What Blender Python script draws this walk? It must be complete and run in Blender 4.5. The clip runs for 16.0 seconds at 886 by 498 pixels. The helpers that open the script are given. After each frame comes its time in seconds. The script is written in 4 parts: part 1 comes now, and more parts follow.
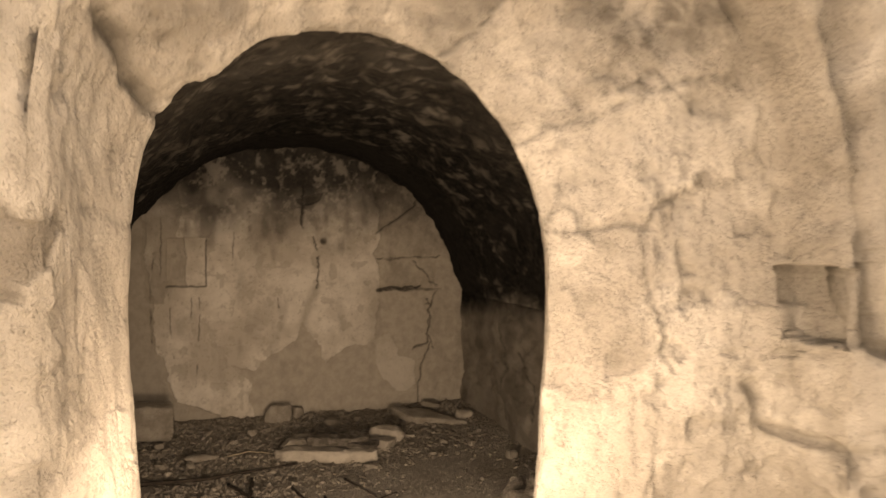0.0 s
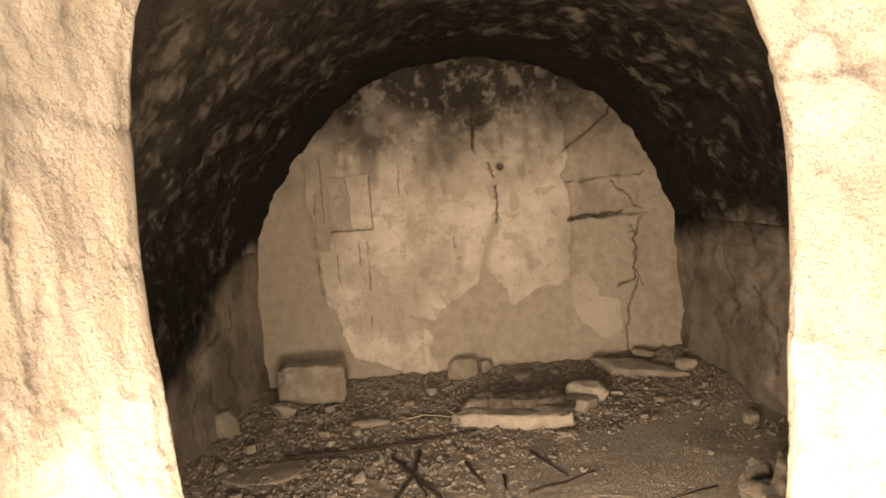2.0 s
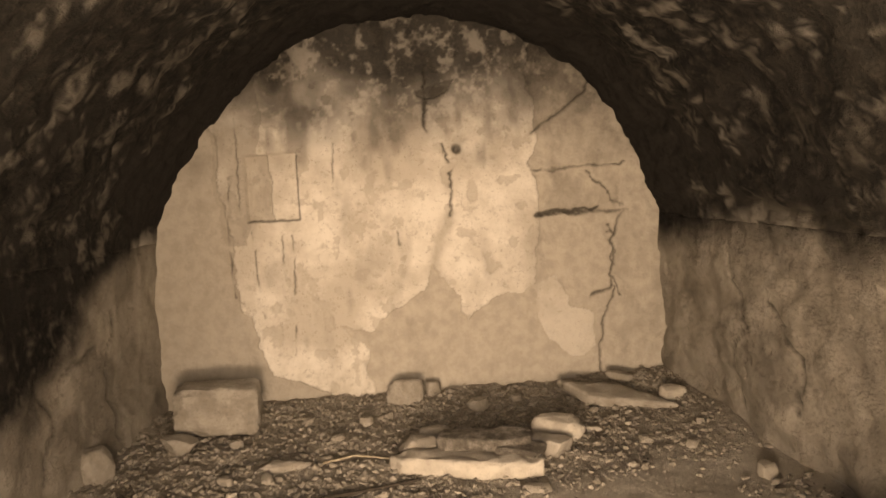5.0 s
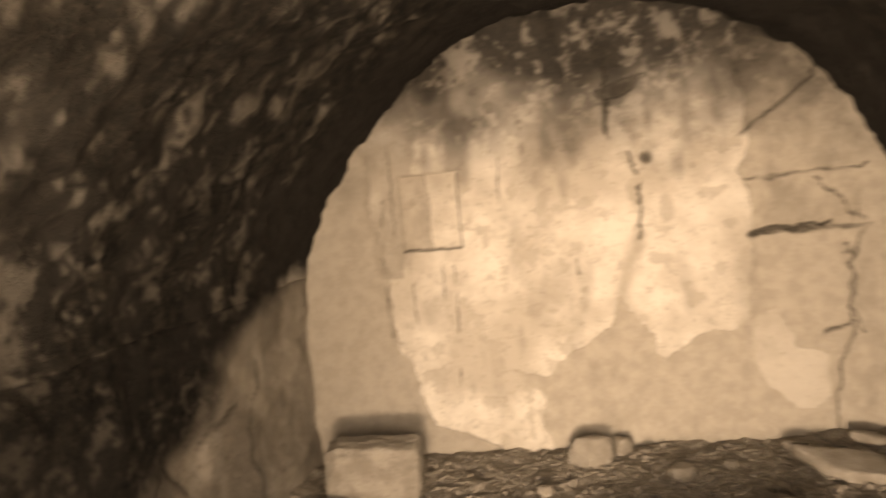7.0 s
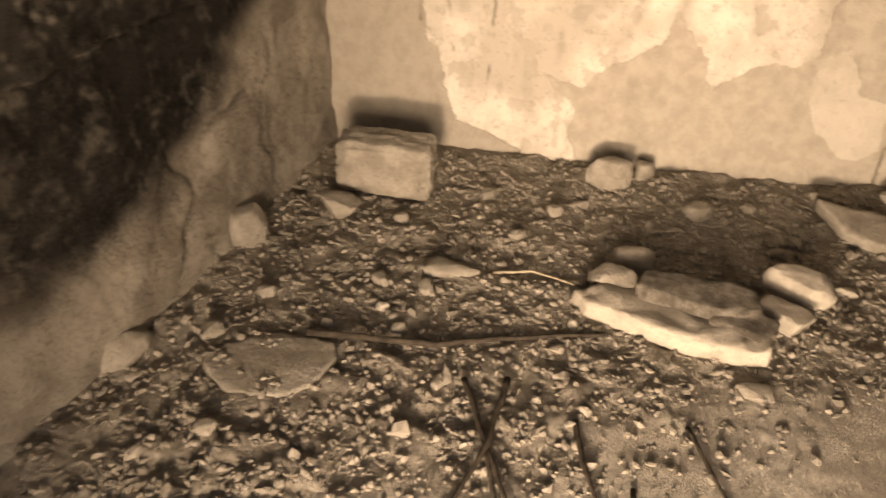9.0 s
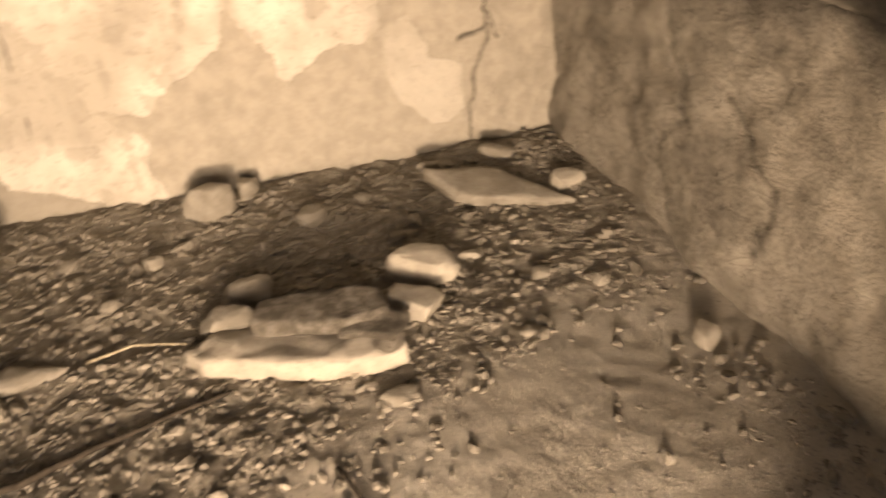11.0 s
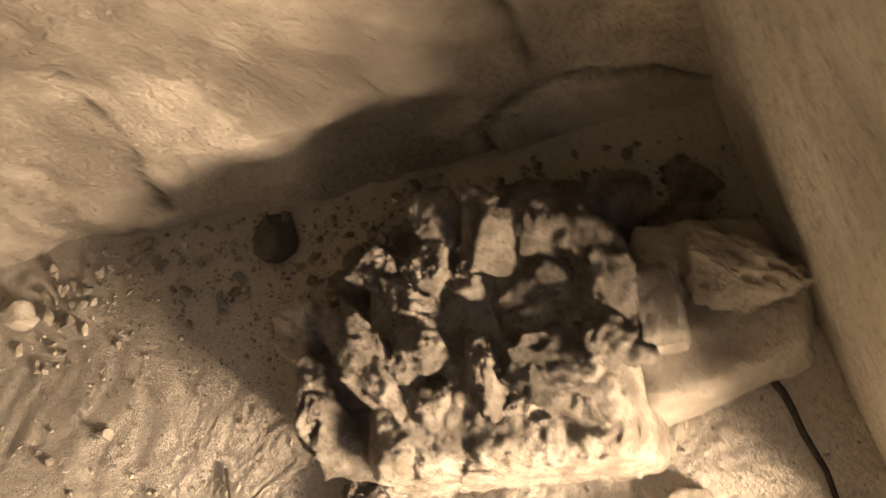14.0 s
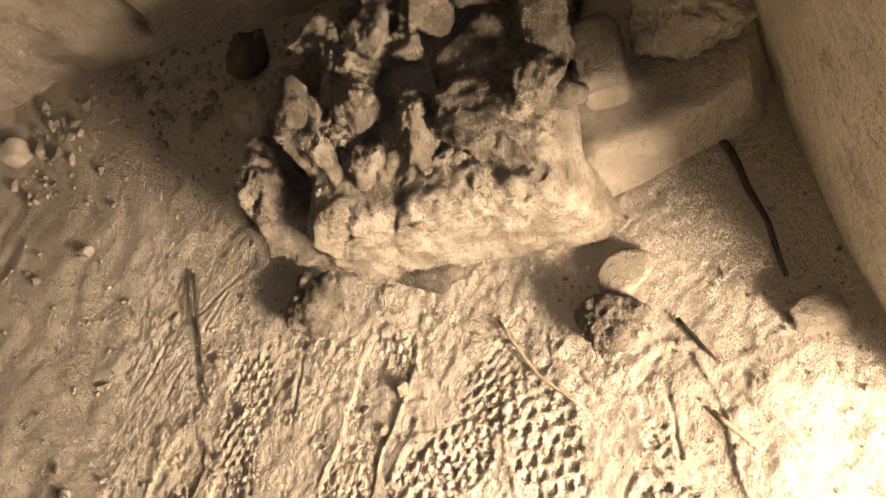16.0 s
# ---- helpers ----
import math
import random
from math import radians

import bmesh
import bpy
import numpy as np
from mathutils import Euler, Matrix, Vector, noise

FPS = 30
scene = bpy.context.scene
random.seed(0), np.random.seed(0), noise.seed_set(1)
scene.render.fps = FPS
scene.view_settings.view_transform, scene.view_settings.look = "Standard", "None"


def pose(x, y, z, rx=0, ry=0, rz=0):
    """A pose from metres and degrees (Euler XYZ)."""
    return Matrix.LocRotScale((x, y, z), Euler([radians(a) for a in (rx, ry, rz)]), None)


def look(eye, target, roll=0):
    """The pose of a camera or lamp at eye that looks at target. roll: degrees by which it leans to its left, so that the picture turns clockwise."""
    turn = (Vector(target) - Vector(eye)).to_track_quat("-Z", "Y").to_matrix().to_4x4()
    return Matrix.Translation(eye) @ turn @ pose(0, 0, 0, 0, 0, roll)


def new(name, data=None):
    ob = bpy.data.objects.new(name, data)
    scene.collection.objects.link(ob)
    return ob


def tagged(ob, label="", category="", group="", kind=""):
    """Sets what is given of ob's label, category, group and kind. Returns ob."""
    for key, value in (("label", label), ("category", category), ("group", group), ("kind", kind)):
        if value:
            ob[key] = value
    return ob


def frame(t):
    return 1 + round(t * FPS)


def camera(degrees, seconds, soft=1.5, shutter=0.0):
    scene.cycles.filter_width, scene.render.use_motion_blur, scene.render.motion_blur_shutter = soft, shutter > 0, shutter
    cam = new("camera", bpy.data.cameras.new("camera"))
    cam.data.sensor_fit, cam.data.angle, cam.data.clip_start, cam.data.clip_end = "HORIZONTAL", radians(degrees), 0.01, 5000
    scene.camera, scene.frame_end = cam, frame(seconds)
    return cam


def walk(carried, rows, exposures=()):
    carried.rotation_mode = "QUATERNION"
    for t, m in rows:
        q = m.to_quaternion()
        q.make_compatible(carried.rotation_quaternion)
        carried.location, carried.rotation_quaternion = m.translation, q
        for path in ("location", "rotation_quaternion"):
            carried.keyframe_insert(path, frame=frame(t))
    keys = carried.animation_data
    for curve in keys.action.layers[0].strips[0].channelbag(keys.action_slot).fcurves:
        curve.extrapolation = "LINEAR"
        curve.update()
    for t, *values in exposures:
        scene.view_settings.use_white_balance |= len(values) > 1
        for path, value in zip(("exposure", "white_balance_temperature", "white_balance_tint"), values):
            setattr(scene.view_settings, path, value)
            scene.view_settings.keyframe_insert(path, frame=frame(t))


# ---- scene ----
cam = camera(59.57, 16.0, soft=1.5, shutter=0.5)
# seconds, metres, degrees
PATH = [
    (0.0, 0.004, 0.086, 1.402, 89.16, -0.02, -15.90),
    (0.5, 0.069, 0.443, 1.360, 87.77, 0.25, -13.09),
    (1.0, 0.217, 0.684, 1.310, 86.44, 2.62, -8.04),
    (1.5, 0.366, 0.879, 1.278, 85.80, 4.12, -2.87),
    (2.0, 0.391, 0.996, 1.255, 85.61, 5.11, 0.20),
    (2.5, 0.358, 1.205, 1.272, 81.97, 4.97, -1.41),
    (3.0, 0.315, 1.385, 1.299, 81.20, 4.69, -2.81),
    (3.5, 0.283, 1.450, 1.345, 81.89, 3.33, -3.69),
    (4.0, 0.311, 1.522, 1.293, 82.89, 3.07, -4.16),
    (6.5, 0.459, 2.418, 1.169, 86.98, 4.70, 0.30),
    (7.0, 0.347, 2.512, 1.315, 85.65, 5.57, 8.25),
    (7.5, 0.437, 2.651, 1.410, 76.88, 1.05, 18.96),
    (8.0, 0.311, 2.668, 1.567, 64.41, 0.48, 19.83),
    (10.5, 0.494, 3.131, 1.558, 56.63, 1.13, -7.43),
    (11.0, 0.662, 3.148, 1.427, 58.58, 3.56, -15.21),
    (11.5, 0.768, 2.967, 1.533, 55.76, 7.99, -27.99),
    (12.0, 0.885, 3.067, 1.432, 50.14, 11.97, -39.21),
    (12.5, 1.006, 3.102, 1.337, 41.50, 17.72, -49.89),
    (13.0, 1.119, 3.035, 1.241, 35.24, 23.13, -61.47),
    (13.5, 1.150, 2.952, 1.321, 28.40, 22.63, -78.16),
    (14.0, 1.107, 2.885, 1.274, 25.19, 24.68, -88.84),
    (14.5, 1.052, 2.843, 1.218, 21.41, 25.36, -93.05),
    (15.0, 0.953, 2.839, 1.132, 22.51, 26.86, -91.21),
    (15.5, 0.878, 2.775, 1.070, 24.43, 27.79, -87.09),
    (16.0, 0.851, 2.778, 1.064, 22.98, 28.08, -86.41),
]
EXPOSURES = [(0.0, -1.1), (1.0, -0.75), (2.0, -0.2), (3.0, 0.2), (4.0, 0.33), (6.5, 0.67), (8.0, 0.95), (11.0, 1.1), (12.5, 1.45), (13.5, 1.75), (14.5, 1.75), (16.0, 1.12)]
KELVIN, TINT = 10500.0, 24.0
walk(cam, [(t, pose(*p)) for t, *p in PATH], [(t, e, KELVIN, TINT) for t, e in EXPOSURES])

# ---- daylight, with added fill lamps ----
SUN_EL, SUN_AZ = 75.5, 8.0   # height, and degrees towards +x from straight before the facade
world = bpy.data.worlds.new("sky")
scene.world = world
world.use_nodes = True
wn = world.node_tree.nodes
sky = wn.new("ShaderNodeTexSky")
sky.sky_type, sky.sun_disc = "NISHITA", False
sky.sun_elevation, sky.sun_rotation = radians(SUN_EL), radians(180 - SUN_AZ)
wn["Background"].inputs["Strength"].default_value = 0.15
world.node_tree.links.new(sky.outputs["Color"], wn["Background"].inputs["Color"])
lamp = bpy.data.lights.new("sun", "SUN")
lamp.energy, lamp.angle, lamp.color = 3.8, radians(0.5), (1.0, 0.95, 0.87)
sun = new("sun", lamp)
way = Vector((math.sin(radians(SUN_AZ)) * math.cos(radians(SUN_EL)), -math.cos(radians(SUN_AZ)) * math.cos(radians(SUN_EL)), math.sin(radians(SUN_EL))))
sun.matrix_world = look(way * 30, (0, 0, 0))

# area lamp added out in the yard, standing in for its daylight
door = bpy.data.lights.new("yard_fill_lamp", "AREA")
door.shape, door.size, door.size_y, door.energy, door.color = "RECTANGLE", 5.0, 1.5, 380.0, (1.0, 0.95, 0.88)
new("yard_fill_lamp", door).matrix_world = look((0.70, -3.5, 2.40), (0.5, 3.0, 1.0))
# low fill lamp added before the doorway, standing in for bounce off the earth
earth_fill = bpy.data.lights.new("sunlit_earth", "AREA")
earth_fill.shape, earth_fill.size, earth_fill.size_y, earth_fill.energy, earth_fill.color = "RECTANGLE", 1.0, 0.4, 72.0, (1.0, 0.95, 0.88)
new("sunlit_earth", earth_fill).matrix_world = look((0.05, 0.10, 0.50), (0.95, 3.3, 0.15))
# and a small low lamp added before the opening, lighting heap and near floor
sill_fill = bpy.data.lights.new("doorway_fill_lamp", "AREA")
sill_fill.shape, sill_fill.size, sill_fill.size_y, sill_fill.energy, sill_fill.color = "RECTANGLE", 0.40, 0.28, 66.0, (1.0, 0.95, 0.88)
new("doorway_fill_lamp", sill_fill).matrix_world = look((0.24, 1.88, 0.54), (0.95, 3.9, 0.10))


# ---- numbers: lattice noise on arrays ----
def lattice(i, j, k, seed):
    h = (i * 374761393 + j * 668265263 + k * 1274126177 + seed * 974634777) & 0xFFFFFFFF
    h = ((h ^ (h >> 13)) * 1274126177) & 0xFFFFFFFF
    return ((h ^ (h >> 16)) & 0xFFFF) / 32767.5 - 1.0


def wave(p, size, seed=0):
    """Smooth noise from -1 to 1 at the points p (n x 3), with lumps of that size."""
    q = np.asarray(p, float) / size + 100.0
    i = np.floor(q).astype(np.int64)
    f = q - i
    f = f * f * (3 - 2 * f)
    out = 0
    for a in (0, 1):
        for b in (0, 1):
            for c in (0, 1):
                w = (f[:, 0] if a else 1 - f[:, 0]) * (f[:, 1] if b else 1 - f[:, 1]) * (f[:, 2] if c else 1 - f[:, 2])
                out = out + w * lattice(i[:, 0] + a, i[:, 1] + b, i[:, 2] + c, seed)
    return out


def fbm(p, size, octaves=4, seed=0, gain=0.5):
    out, amp = 0, 1.0
    for o in range(octaves):
        out = out + amp * wave(p, size, seed + o)
        amp, size = amp * gain, size / 2.03
    return out


def step(a, b, v):
    s = np.clip((v - a) / (b - a), 0, 1)
    return s * s * (3 - 2 * s)


def to_line(x, z, pts):
    """Distance from (x, z) to a line through a few points."""
    best = np.full(x.shape, 9.0)
    for (ax, az), (bx, bz) in zip(pts, pts[1:]):
        dx, dz = bx - ax, bz - az
        s = np.clip(((x - ax) * dx + (z - az) * dz) / (dx * dx + dz * dz + 1e-9), 0, 1)
        best = np.minimum(best, np.hypot(x - ax - s * dx, z - az - s * dz))
    return best


def inside(x, z, pts):
    res = np.zeros(x.shape, bool)
    for (ax, az), (bx, bz) in zip(pts, pts[1:] + pts[:1]):
        res ^= ((az > z) != (bz > z)) & (x < (bx - ax) * (z - az) / (bz - az + 1e-12) + ax)
    return res


# ---- materials ----
def mat(name):
    m = bpy.data.materials.new(name)
    m.use_nodes = True
    nt = m.node_tree
    return m, nt, nt.nodes["Principled BSDF"]


def node(nt, kind, **values):
    n = nt.nodes.new("ShaderNode" + kind)
    for key, v in values.items():
        n.inputs[key].default_value = v
    return n


def noise_of(nt, size, detail=6.0, rough=0.6, seed=0.0):
    co = nt.nodes.new("ShaderNodeTexCoord")
    mp = node(nt, "Mapping", Location=(seed, seed * 1.7, -seed))
    nz = node(nt, "TexNoise", Scale=1.0 / size, Detail=detail, Roughness=rough)
    nt.links.new(co.outputs["Object"], mp.inputs["Vector"])
    nt.links.new(mp.outputs["Vector"], nz.inputs["Vector"])
    return nz.outputs["Fac"]


def span(nt, value, a, b):
    r = node(nt, "MapRange", **{"From Min": a, "From Max": b})
    r.interpolation_type = "SMOOTHSTEP"
    nt.links.new(value, r.inputs["Value"])
    return r.outputs["Result"]


def blend(nt, fac, a, b):
    mx = nt.nodes.new("ShaderNodeMix")
    mx.data_type = "RGBA"
    for sock, v in ((mx.inputs[0], fac), (mx.inputs[6], a), (mx.inputs[7], b)):
        if isinstance(v, bpy.types.NodeSocket):
            nt.links.new(v, sock)
        else:
            sock.default_value = (*v, 1) if isinstance(v, tuple) else v
    return mx.outputs[2]


def times(nt, a, b, op="MULTIPLY"):
    n = nt.nodes.new("ShaderNodeMath")
    n.operation, n.use_clamp = op, op == "ADD"
    for sock, v in zip(n.inputs, (a, b)):
        if isinstance(v, bpy.types.NodeSocket):
            nt.links.new(v, sock)
        else:
            sock.default_value = v
    return n.outputs[0]


def mask(nt, name):
    a = nt.nodes.new("ShaderNodeAttribute")
    a.attribute_name = name
    return a.outputs["Fac"]


def relief(nt, bsdf, layers):
    last = None
    for height, depth in layers:
        b = node(nt, "Bump", Strength=1.0, Distance=depth)
        nt.links.new(height, b.inputs["Height"])
        if last:
            nt.links.new(last, b.inputs["Normal"])
        last = b.outputs["Normal"]
    nt.links.new(last, bsdf.inputs["Normal"])


def stone_material(name, light, dark, size=0.12, grain=0.006, rough=0.92, seed=0.0, pit=0.35, random_tone=0.0, island=0.0):
    m, nt, bsdf = mat(name)
    big, small = noise_of(nt, size, seed=seed), noise_of(nt, size / 7, 5.0, 0.7, seed + 3)
    col = blend(nt, span(nt, big, 0.35, 0.68), dark, light)
    shade = tuple(c * 0.55 for c in dark)
    col = blend(nt, times(nt, span(nt, small, 0.52, 0.66), pit), col, shade)
    if random_tone:
        info = nt.nodes.new("ShaderNodeObjectInfo")
        col = blend(nt, times(nt, info.outputs["Random"], random_tone), col, shade)
    if island:
        geo = nt.nodes.new("ShaderNodeNewGeometry")
        col = blend(nt, times(nt, geo.outputs["Random Per Island"], island), col, shade)
    nt.links.new(col, bsdf.inputs["Base Color"])
    bsdf.inputs["Roughness"].default_value = rough
    bsdf.inputs["Specular IOR Level"].default_value = 0.2
    fine = noise_of(nt, max(size / 24, 0.003), 3.0, 0.7, seed + 6)
    relief(nt, bsdf, [(big, grain * 1.5), (small, grain), (fine, grain * 0.35)])
    return m


PALE, TAN, BROWN, SOOT = (0.66, 0.62, 0.55), (0.45, 0.41, 0.35), (0.27, 0.24, 0.20), (0.018, 0.016, 0.014)


def wall_material(name, seed=0.0, grain=0.004, tan=TAN, pale=PALE, speck=0.55):
    """Old plaster on rock: masks on the mesh say where plaster is lost (bare), where soot lies, and where dirt fills
    cracks. Shade in recesses is painted through the crack and stain masks too.
    """
    m, nt, bsdf = mat(name)
    big, mid, small = noise_of(nt, 0.45, seed=seed), noise_of(nt, 0.07, 6.0, 0.65, seed + 5), noise_of(nt, 0.012, 4.0, 0.7, seed + 9)
    plaster = blend(nt, span(nt, big, 0.38, 0.62), tan, pale)
    plaster = blend(nt, times(nt, span(nt, mid, 0.54, 0.72), 0.5), plaster, BROWN)
    spot = noise_of(nt, 0.028, 5.0, 0.75, seed + 21)
    plaster = blend(nt, times(nt, span(nt, spot, 0.55, 0.67), speck), plaster, (0.20, 0.175, 0.14))
    bare = blend(nt, span(nt, mid, 0.35, 0.65), (0.345, 0.312, 0.262), (0.42, 0.382, 0.325))
    col = blend(nt, mask(nt, "bare"), plaster, bare)
    col = blend(nt, times(nt, mask(nt, "stain_shade"), 0.75), col, (0.12, 0.105, 0.085))
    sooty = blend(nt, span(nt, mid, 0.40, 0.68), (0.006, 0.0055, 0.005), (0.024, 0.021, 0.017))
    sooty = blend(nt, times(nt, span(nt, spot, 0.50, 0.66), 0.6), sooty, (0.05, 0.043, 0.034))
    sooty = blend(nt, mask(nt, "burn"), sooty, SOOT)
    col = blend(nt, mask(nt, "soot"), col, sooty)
    col = blend(nt, times(nt, mask(nt, "crack_shade"), 0.85), col, (0.03, 0.026, 0.02))
    nt.links.new(col, bsdf.inputs["Base Color"])
    bsdf.inputs["Roughness"].default_value = 0.93
    bsdf.inputs["Specular IOR Level"].default_value = 0.15
    relief(nt, bsdf, [(mid, grain * 2), (spot, grain), (small, grain * 0.6)])
    return m


M_BACK = wall_material("back_wall_plaster", 1.0, 0.005, TAN, PALE, 0.38)
M_SIDE = wall_material("side_wall_plaster", 7.0, 0.016, (0.27, 0.24, 0.20), (0.37, 0.335, 0.285), 0.65)
M_VAULT = wall_material("vault_rock", 13.0, 0.008)
M_FRONT = wall_material("facade_plaster", 19.0, 0.014, (0.56, 0.52, 0.45), (0.74, 0.70, 0.62), 0.4)


def floor_material():
    m, nt, bsdf = mat("dusty_floor")
    big, mid, small = noise_of(nt, 0.5, seed=2.0), noise_of(nt, 0.05, 6.0, 0.7, 4.0), noise_of(nt, 0.009, 4.0, 0.75, 8.0)
    dust = blend(nt, span(nt, big, 0.35, 0.65), (0.47, 0.43, 0.365), (0.57, 0.53, 0.46))
    dust = blend(nt, times(nt, span(nt, small, 0.52, 0.64), 0.5), dust, (0.25, 0.22, 0.18))
    dirt = blend(nt, span(nt, mid, 0.4, 0.65), (0.25, 0.222, 0.183), (0.47, 0.425, 0.36))
    col = blend(nt, mask(nt, "bare"), dust, dirt)
    nt.links.new(col, bsdf.inputs["Base Color"])
    bsdf.inputs["Roughness"].default_value = 0.95
    bsdf.inputs["Specular IOR Level"].default_value = 0.1
    fine, grit = noise_of(nt, 0.005, 3.0, 0.7, 12.0), noise_of(nt, 0.0022, 2.0, 0.6, 16.0)
    relief(nt, bsdf, [(mid, 0.003), (small, 0.007), (fine, 0.010), (grit, 0.004)])
    return m


M_FLOOR = floor_material()
M_GROUND = stone_material("sunlit_earth", (0.66, 0.62, 0.54), (0.52, 0.48, 0.41), 0.3, 0.01, seed=3.0)
M_STONE = stone_material("limestone", (0.47, 0.43, 0.37), (0.30, 0.27, 0.225), 0.10, 0.010, seed=1.0, random_tone=0.25)
M_PALE = stone_material("pale_limestone", (0.50, 0.46, 0.39), (0.35, 0.315, 0.265), 0.10, 0.008, seed=5.0, pit=0.25)
M_PITTED = stone_material("pitted_limestone", (0.44, 0.40, 0.345), (0.17, 0.148, 0.12), 0.045, 0.03, seed=9.0, pit=0.75, random_tone=0.35)
M_BLOCK = stone_material("weathered_block", (0.54, 0.50, 0.43), (0.28, 0.245, 0.20), 0.05, 0.022, seed=15.0, pit=0.75)
M_DARK = stone_material("sooted_stone", (0.10, 0.09, 0.075), (0.05, 0.045, 0.038), 0.08, 0.006, seed=6.0)
M_GRAVEL = stone_material("gravel_stone", (0.38, 0.342, 0.29), (0.22, 0.197, 0.162), 0.04, 0.003, seed=4.0, island=0.55)
M_CRUMB = stone_material("dirt_crumbs", (0.40, 0.36, 0.30), (0.16, 0.14, 0.115), 0.03, 0.003, seed=7.0, island=0.6)
M_TWIG = stone_material("dry_wood", (0.06, 0.048, 0.037), (0.028, 0.023, 0.018), 0.03, 0.002, rough=0.85, seed=8.0)
M_STRAW = stone_material("dry_straw", (0.40, 0.35, 0.26), (0.25, 0.21, 0.15), 0.03, 0.001, rough=0.8, seed=2.5)


# ---- meshes ----
def mesh_of(name, verts, faces, material, smooth=True, masks=None):
    me = bpy.data.meshes.new(name)
    me.from_pydata(np.asarray(verts).tolist(), [], np.asarray(faces).tolist() if isinstance(faces, np.ndarray) else faces)
    me.polygons.foreach_set("use_smooth", [smooth] * len(me.polygons))
    for key, values in (masks or {}).items():
        me.attributes.new(key, "FLOAT", "POINT").data.foreach_set("value", np.asarray(values, np.float32))
    me.materials.append(material)
    me.update()
    return me


def quads(nu, nv, flip=False):
    a = (np.arange(nu - 1)[:, None] * nv + np.arange(nv - 1)[None, :]).ravel()
    q = np.stack([a, a + nv, a + nv + 1, a + 1], 1)
    return q[:, ::-1] if flip else q


def sheet(name, pts, nu, nv, material, masks, flip=False, thick=0.0):
    """A relief surface of nu x nv points, with a body behind it."""
    ob = new(name, mesh_of(name, pts, quads(nu, nv, flip), material, True, masks))
    if thick:
        s = ob.modifiers.new("thickness", "SOLIDIFY")
        s.thickness, s.offset = thick, -1.0
    return ob


# ---- the chamber: a rock-cut room with a low barrel vault ----
X_MID, Y_FRONT, Y_BACK, Z_SPRING, Z_TOP = 0.50, 2.93, 6.16, 0.95, 2.12


def section(s):
    """Left wall, vault and right wall across the room: s from 0 to 1."""
    n = len(s)
    x, z = np.zeros(n), np.zeros(n)
    lo, hi = s < 0.2, s > 0.8
    z[lo] = -0.08 + (Z_SPRING + 0.08) * s[lo] / 0.2
    x[lo] = X_MID - 1.44 + 0.05 * (s[lo] / 0.2)
    z[hi] = -0.08 + (Z_SPRING + 0.08) * (1 - s[hi]) / 0.2
    x[hi] = X_MID + 1.41 - 0.04 * (1 - s[hi]) / 0.2
    m = ~(lo | hi)
    a = np.pi * (s[m] - 0.2) / 0.6
    c, d = np.cos(a), np.sin(a)
    p = np.where(c > 0, 1.7, 1.9)
    x[m] = X_MID - np.sign(c) * np.abs(c) ** (2 / p) * np.where(c > 0, 1.39, 1.37)
    z[m] = Z_SPRING + np.abs(d) ** (2 / p) * (Z_TOP - Z_SPRING)
    return x, z


NU, NV = 300, 175
S = np.linspace(0, 1, NU)
sx, sz = section(S)
Y = np.linspace(Y_FRONT - 0.22, Y_BACK + 0.08, NV)
gx, gz = np.repeat(sx, NV), np.repeat(sz, NV)
gy = np.tile(Y, NU)
# the walls open a little towards the door on the left
gx = gx + np.where(gx < X_MID, -0.10, 0.03) * step(6.0, 4.2, gy) * np.clip((1.6 - gz) / 1.6, 0, 1)
P = np.stack([gx, gy, gz], 1)
inward = np.stack([X_MID - gx, 0 * gx, np.where(gz > Z_SPRING, 0.75 - gz, 0)], 1)
inward /= np.linalg.norm(inward, axis=1)[:, None]
up = step(0.75, 1.25, gz)
depth = 0.030 * fbm(P, 0.5, 3, 11) + 0.016 * fbm(P, 0.10, 4, 21, 0.6) * (0.6 + 0.6 * up)
# chisel courses run along the right wall
depth += (0.012 * wave(P * np.array([1, 0.25, 1.0]), 0.07, 31) - 0.012 * step(0.15, 0.4, fbm(P * np.array([1, 0.4, 1.0]), 0.12, 4, 33, 0.6))) * (gx > 1.2)
# a ledge at the springing of the vault
depth += 0.025 * (step(1.02, 1.10, gz) - step(1.22, 1.5, gz)) * (gx > X_MID)
# plaster broken away above in flakes
flake = fbm(P, 0.16, 4, 41)
flaked = step(0.1, 0.25, flake) * up
depth -= 0.006 * flaked
# cracks round the large stones low in the right wall
wall_crack = np.zeros(gx.shape)
for line in ([(3.36, -0.05), (3.37, 0.06), (3.33, 0.15), (3.20, 0.21), (3.17, 0.45), (3.05, 0.6)], [(3.20, 0.21), (3.02, 0.16), (2.95, 0.1)], [(4.14, 0.12), (4.05, 0.30), (4.0, 0.55)],
             [(4.75, 0.2), (4.70, 0.45), (4.9, 0.62)], [(5.2, 0.1), (5.25, 0.35), (5.1, 0.5), (5.2, 0.8)], [(3.9, 0.95), (4.6, 1.02), (5.6, 1.08)]):
    wall_crack = np.maximum(wall_crack, np.exp(-((to_line(gy + 0.03 * wave(P, 0.12, 5), gz + 0.03 * wave(P, 0.1, 6), line)) / 0.010) ** 2) * (gx > X_MID))
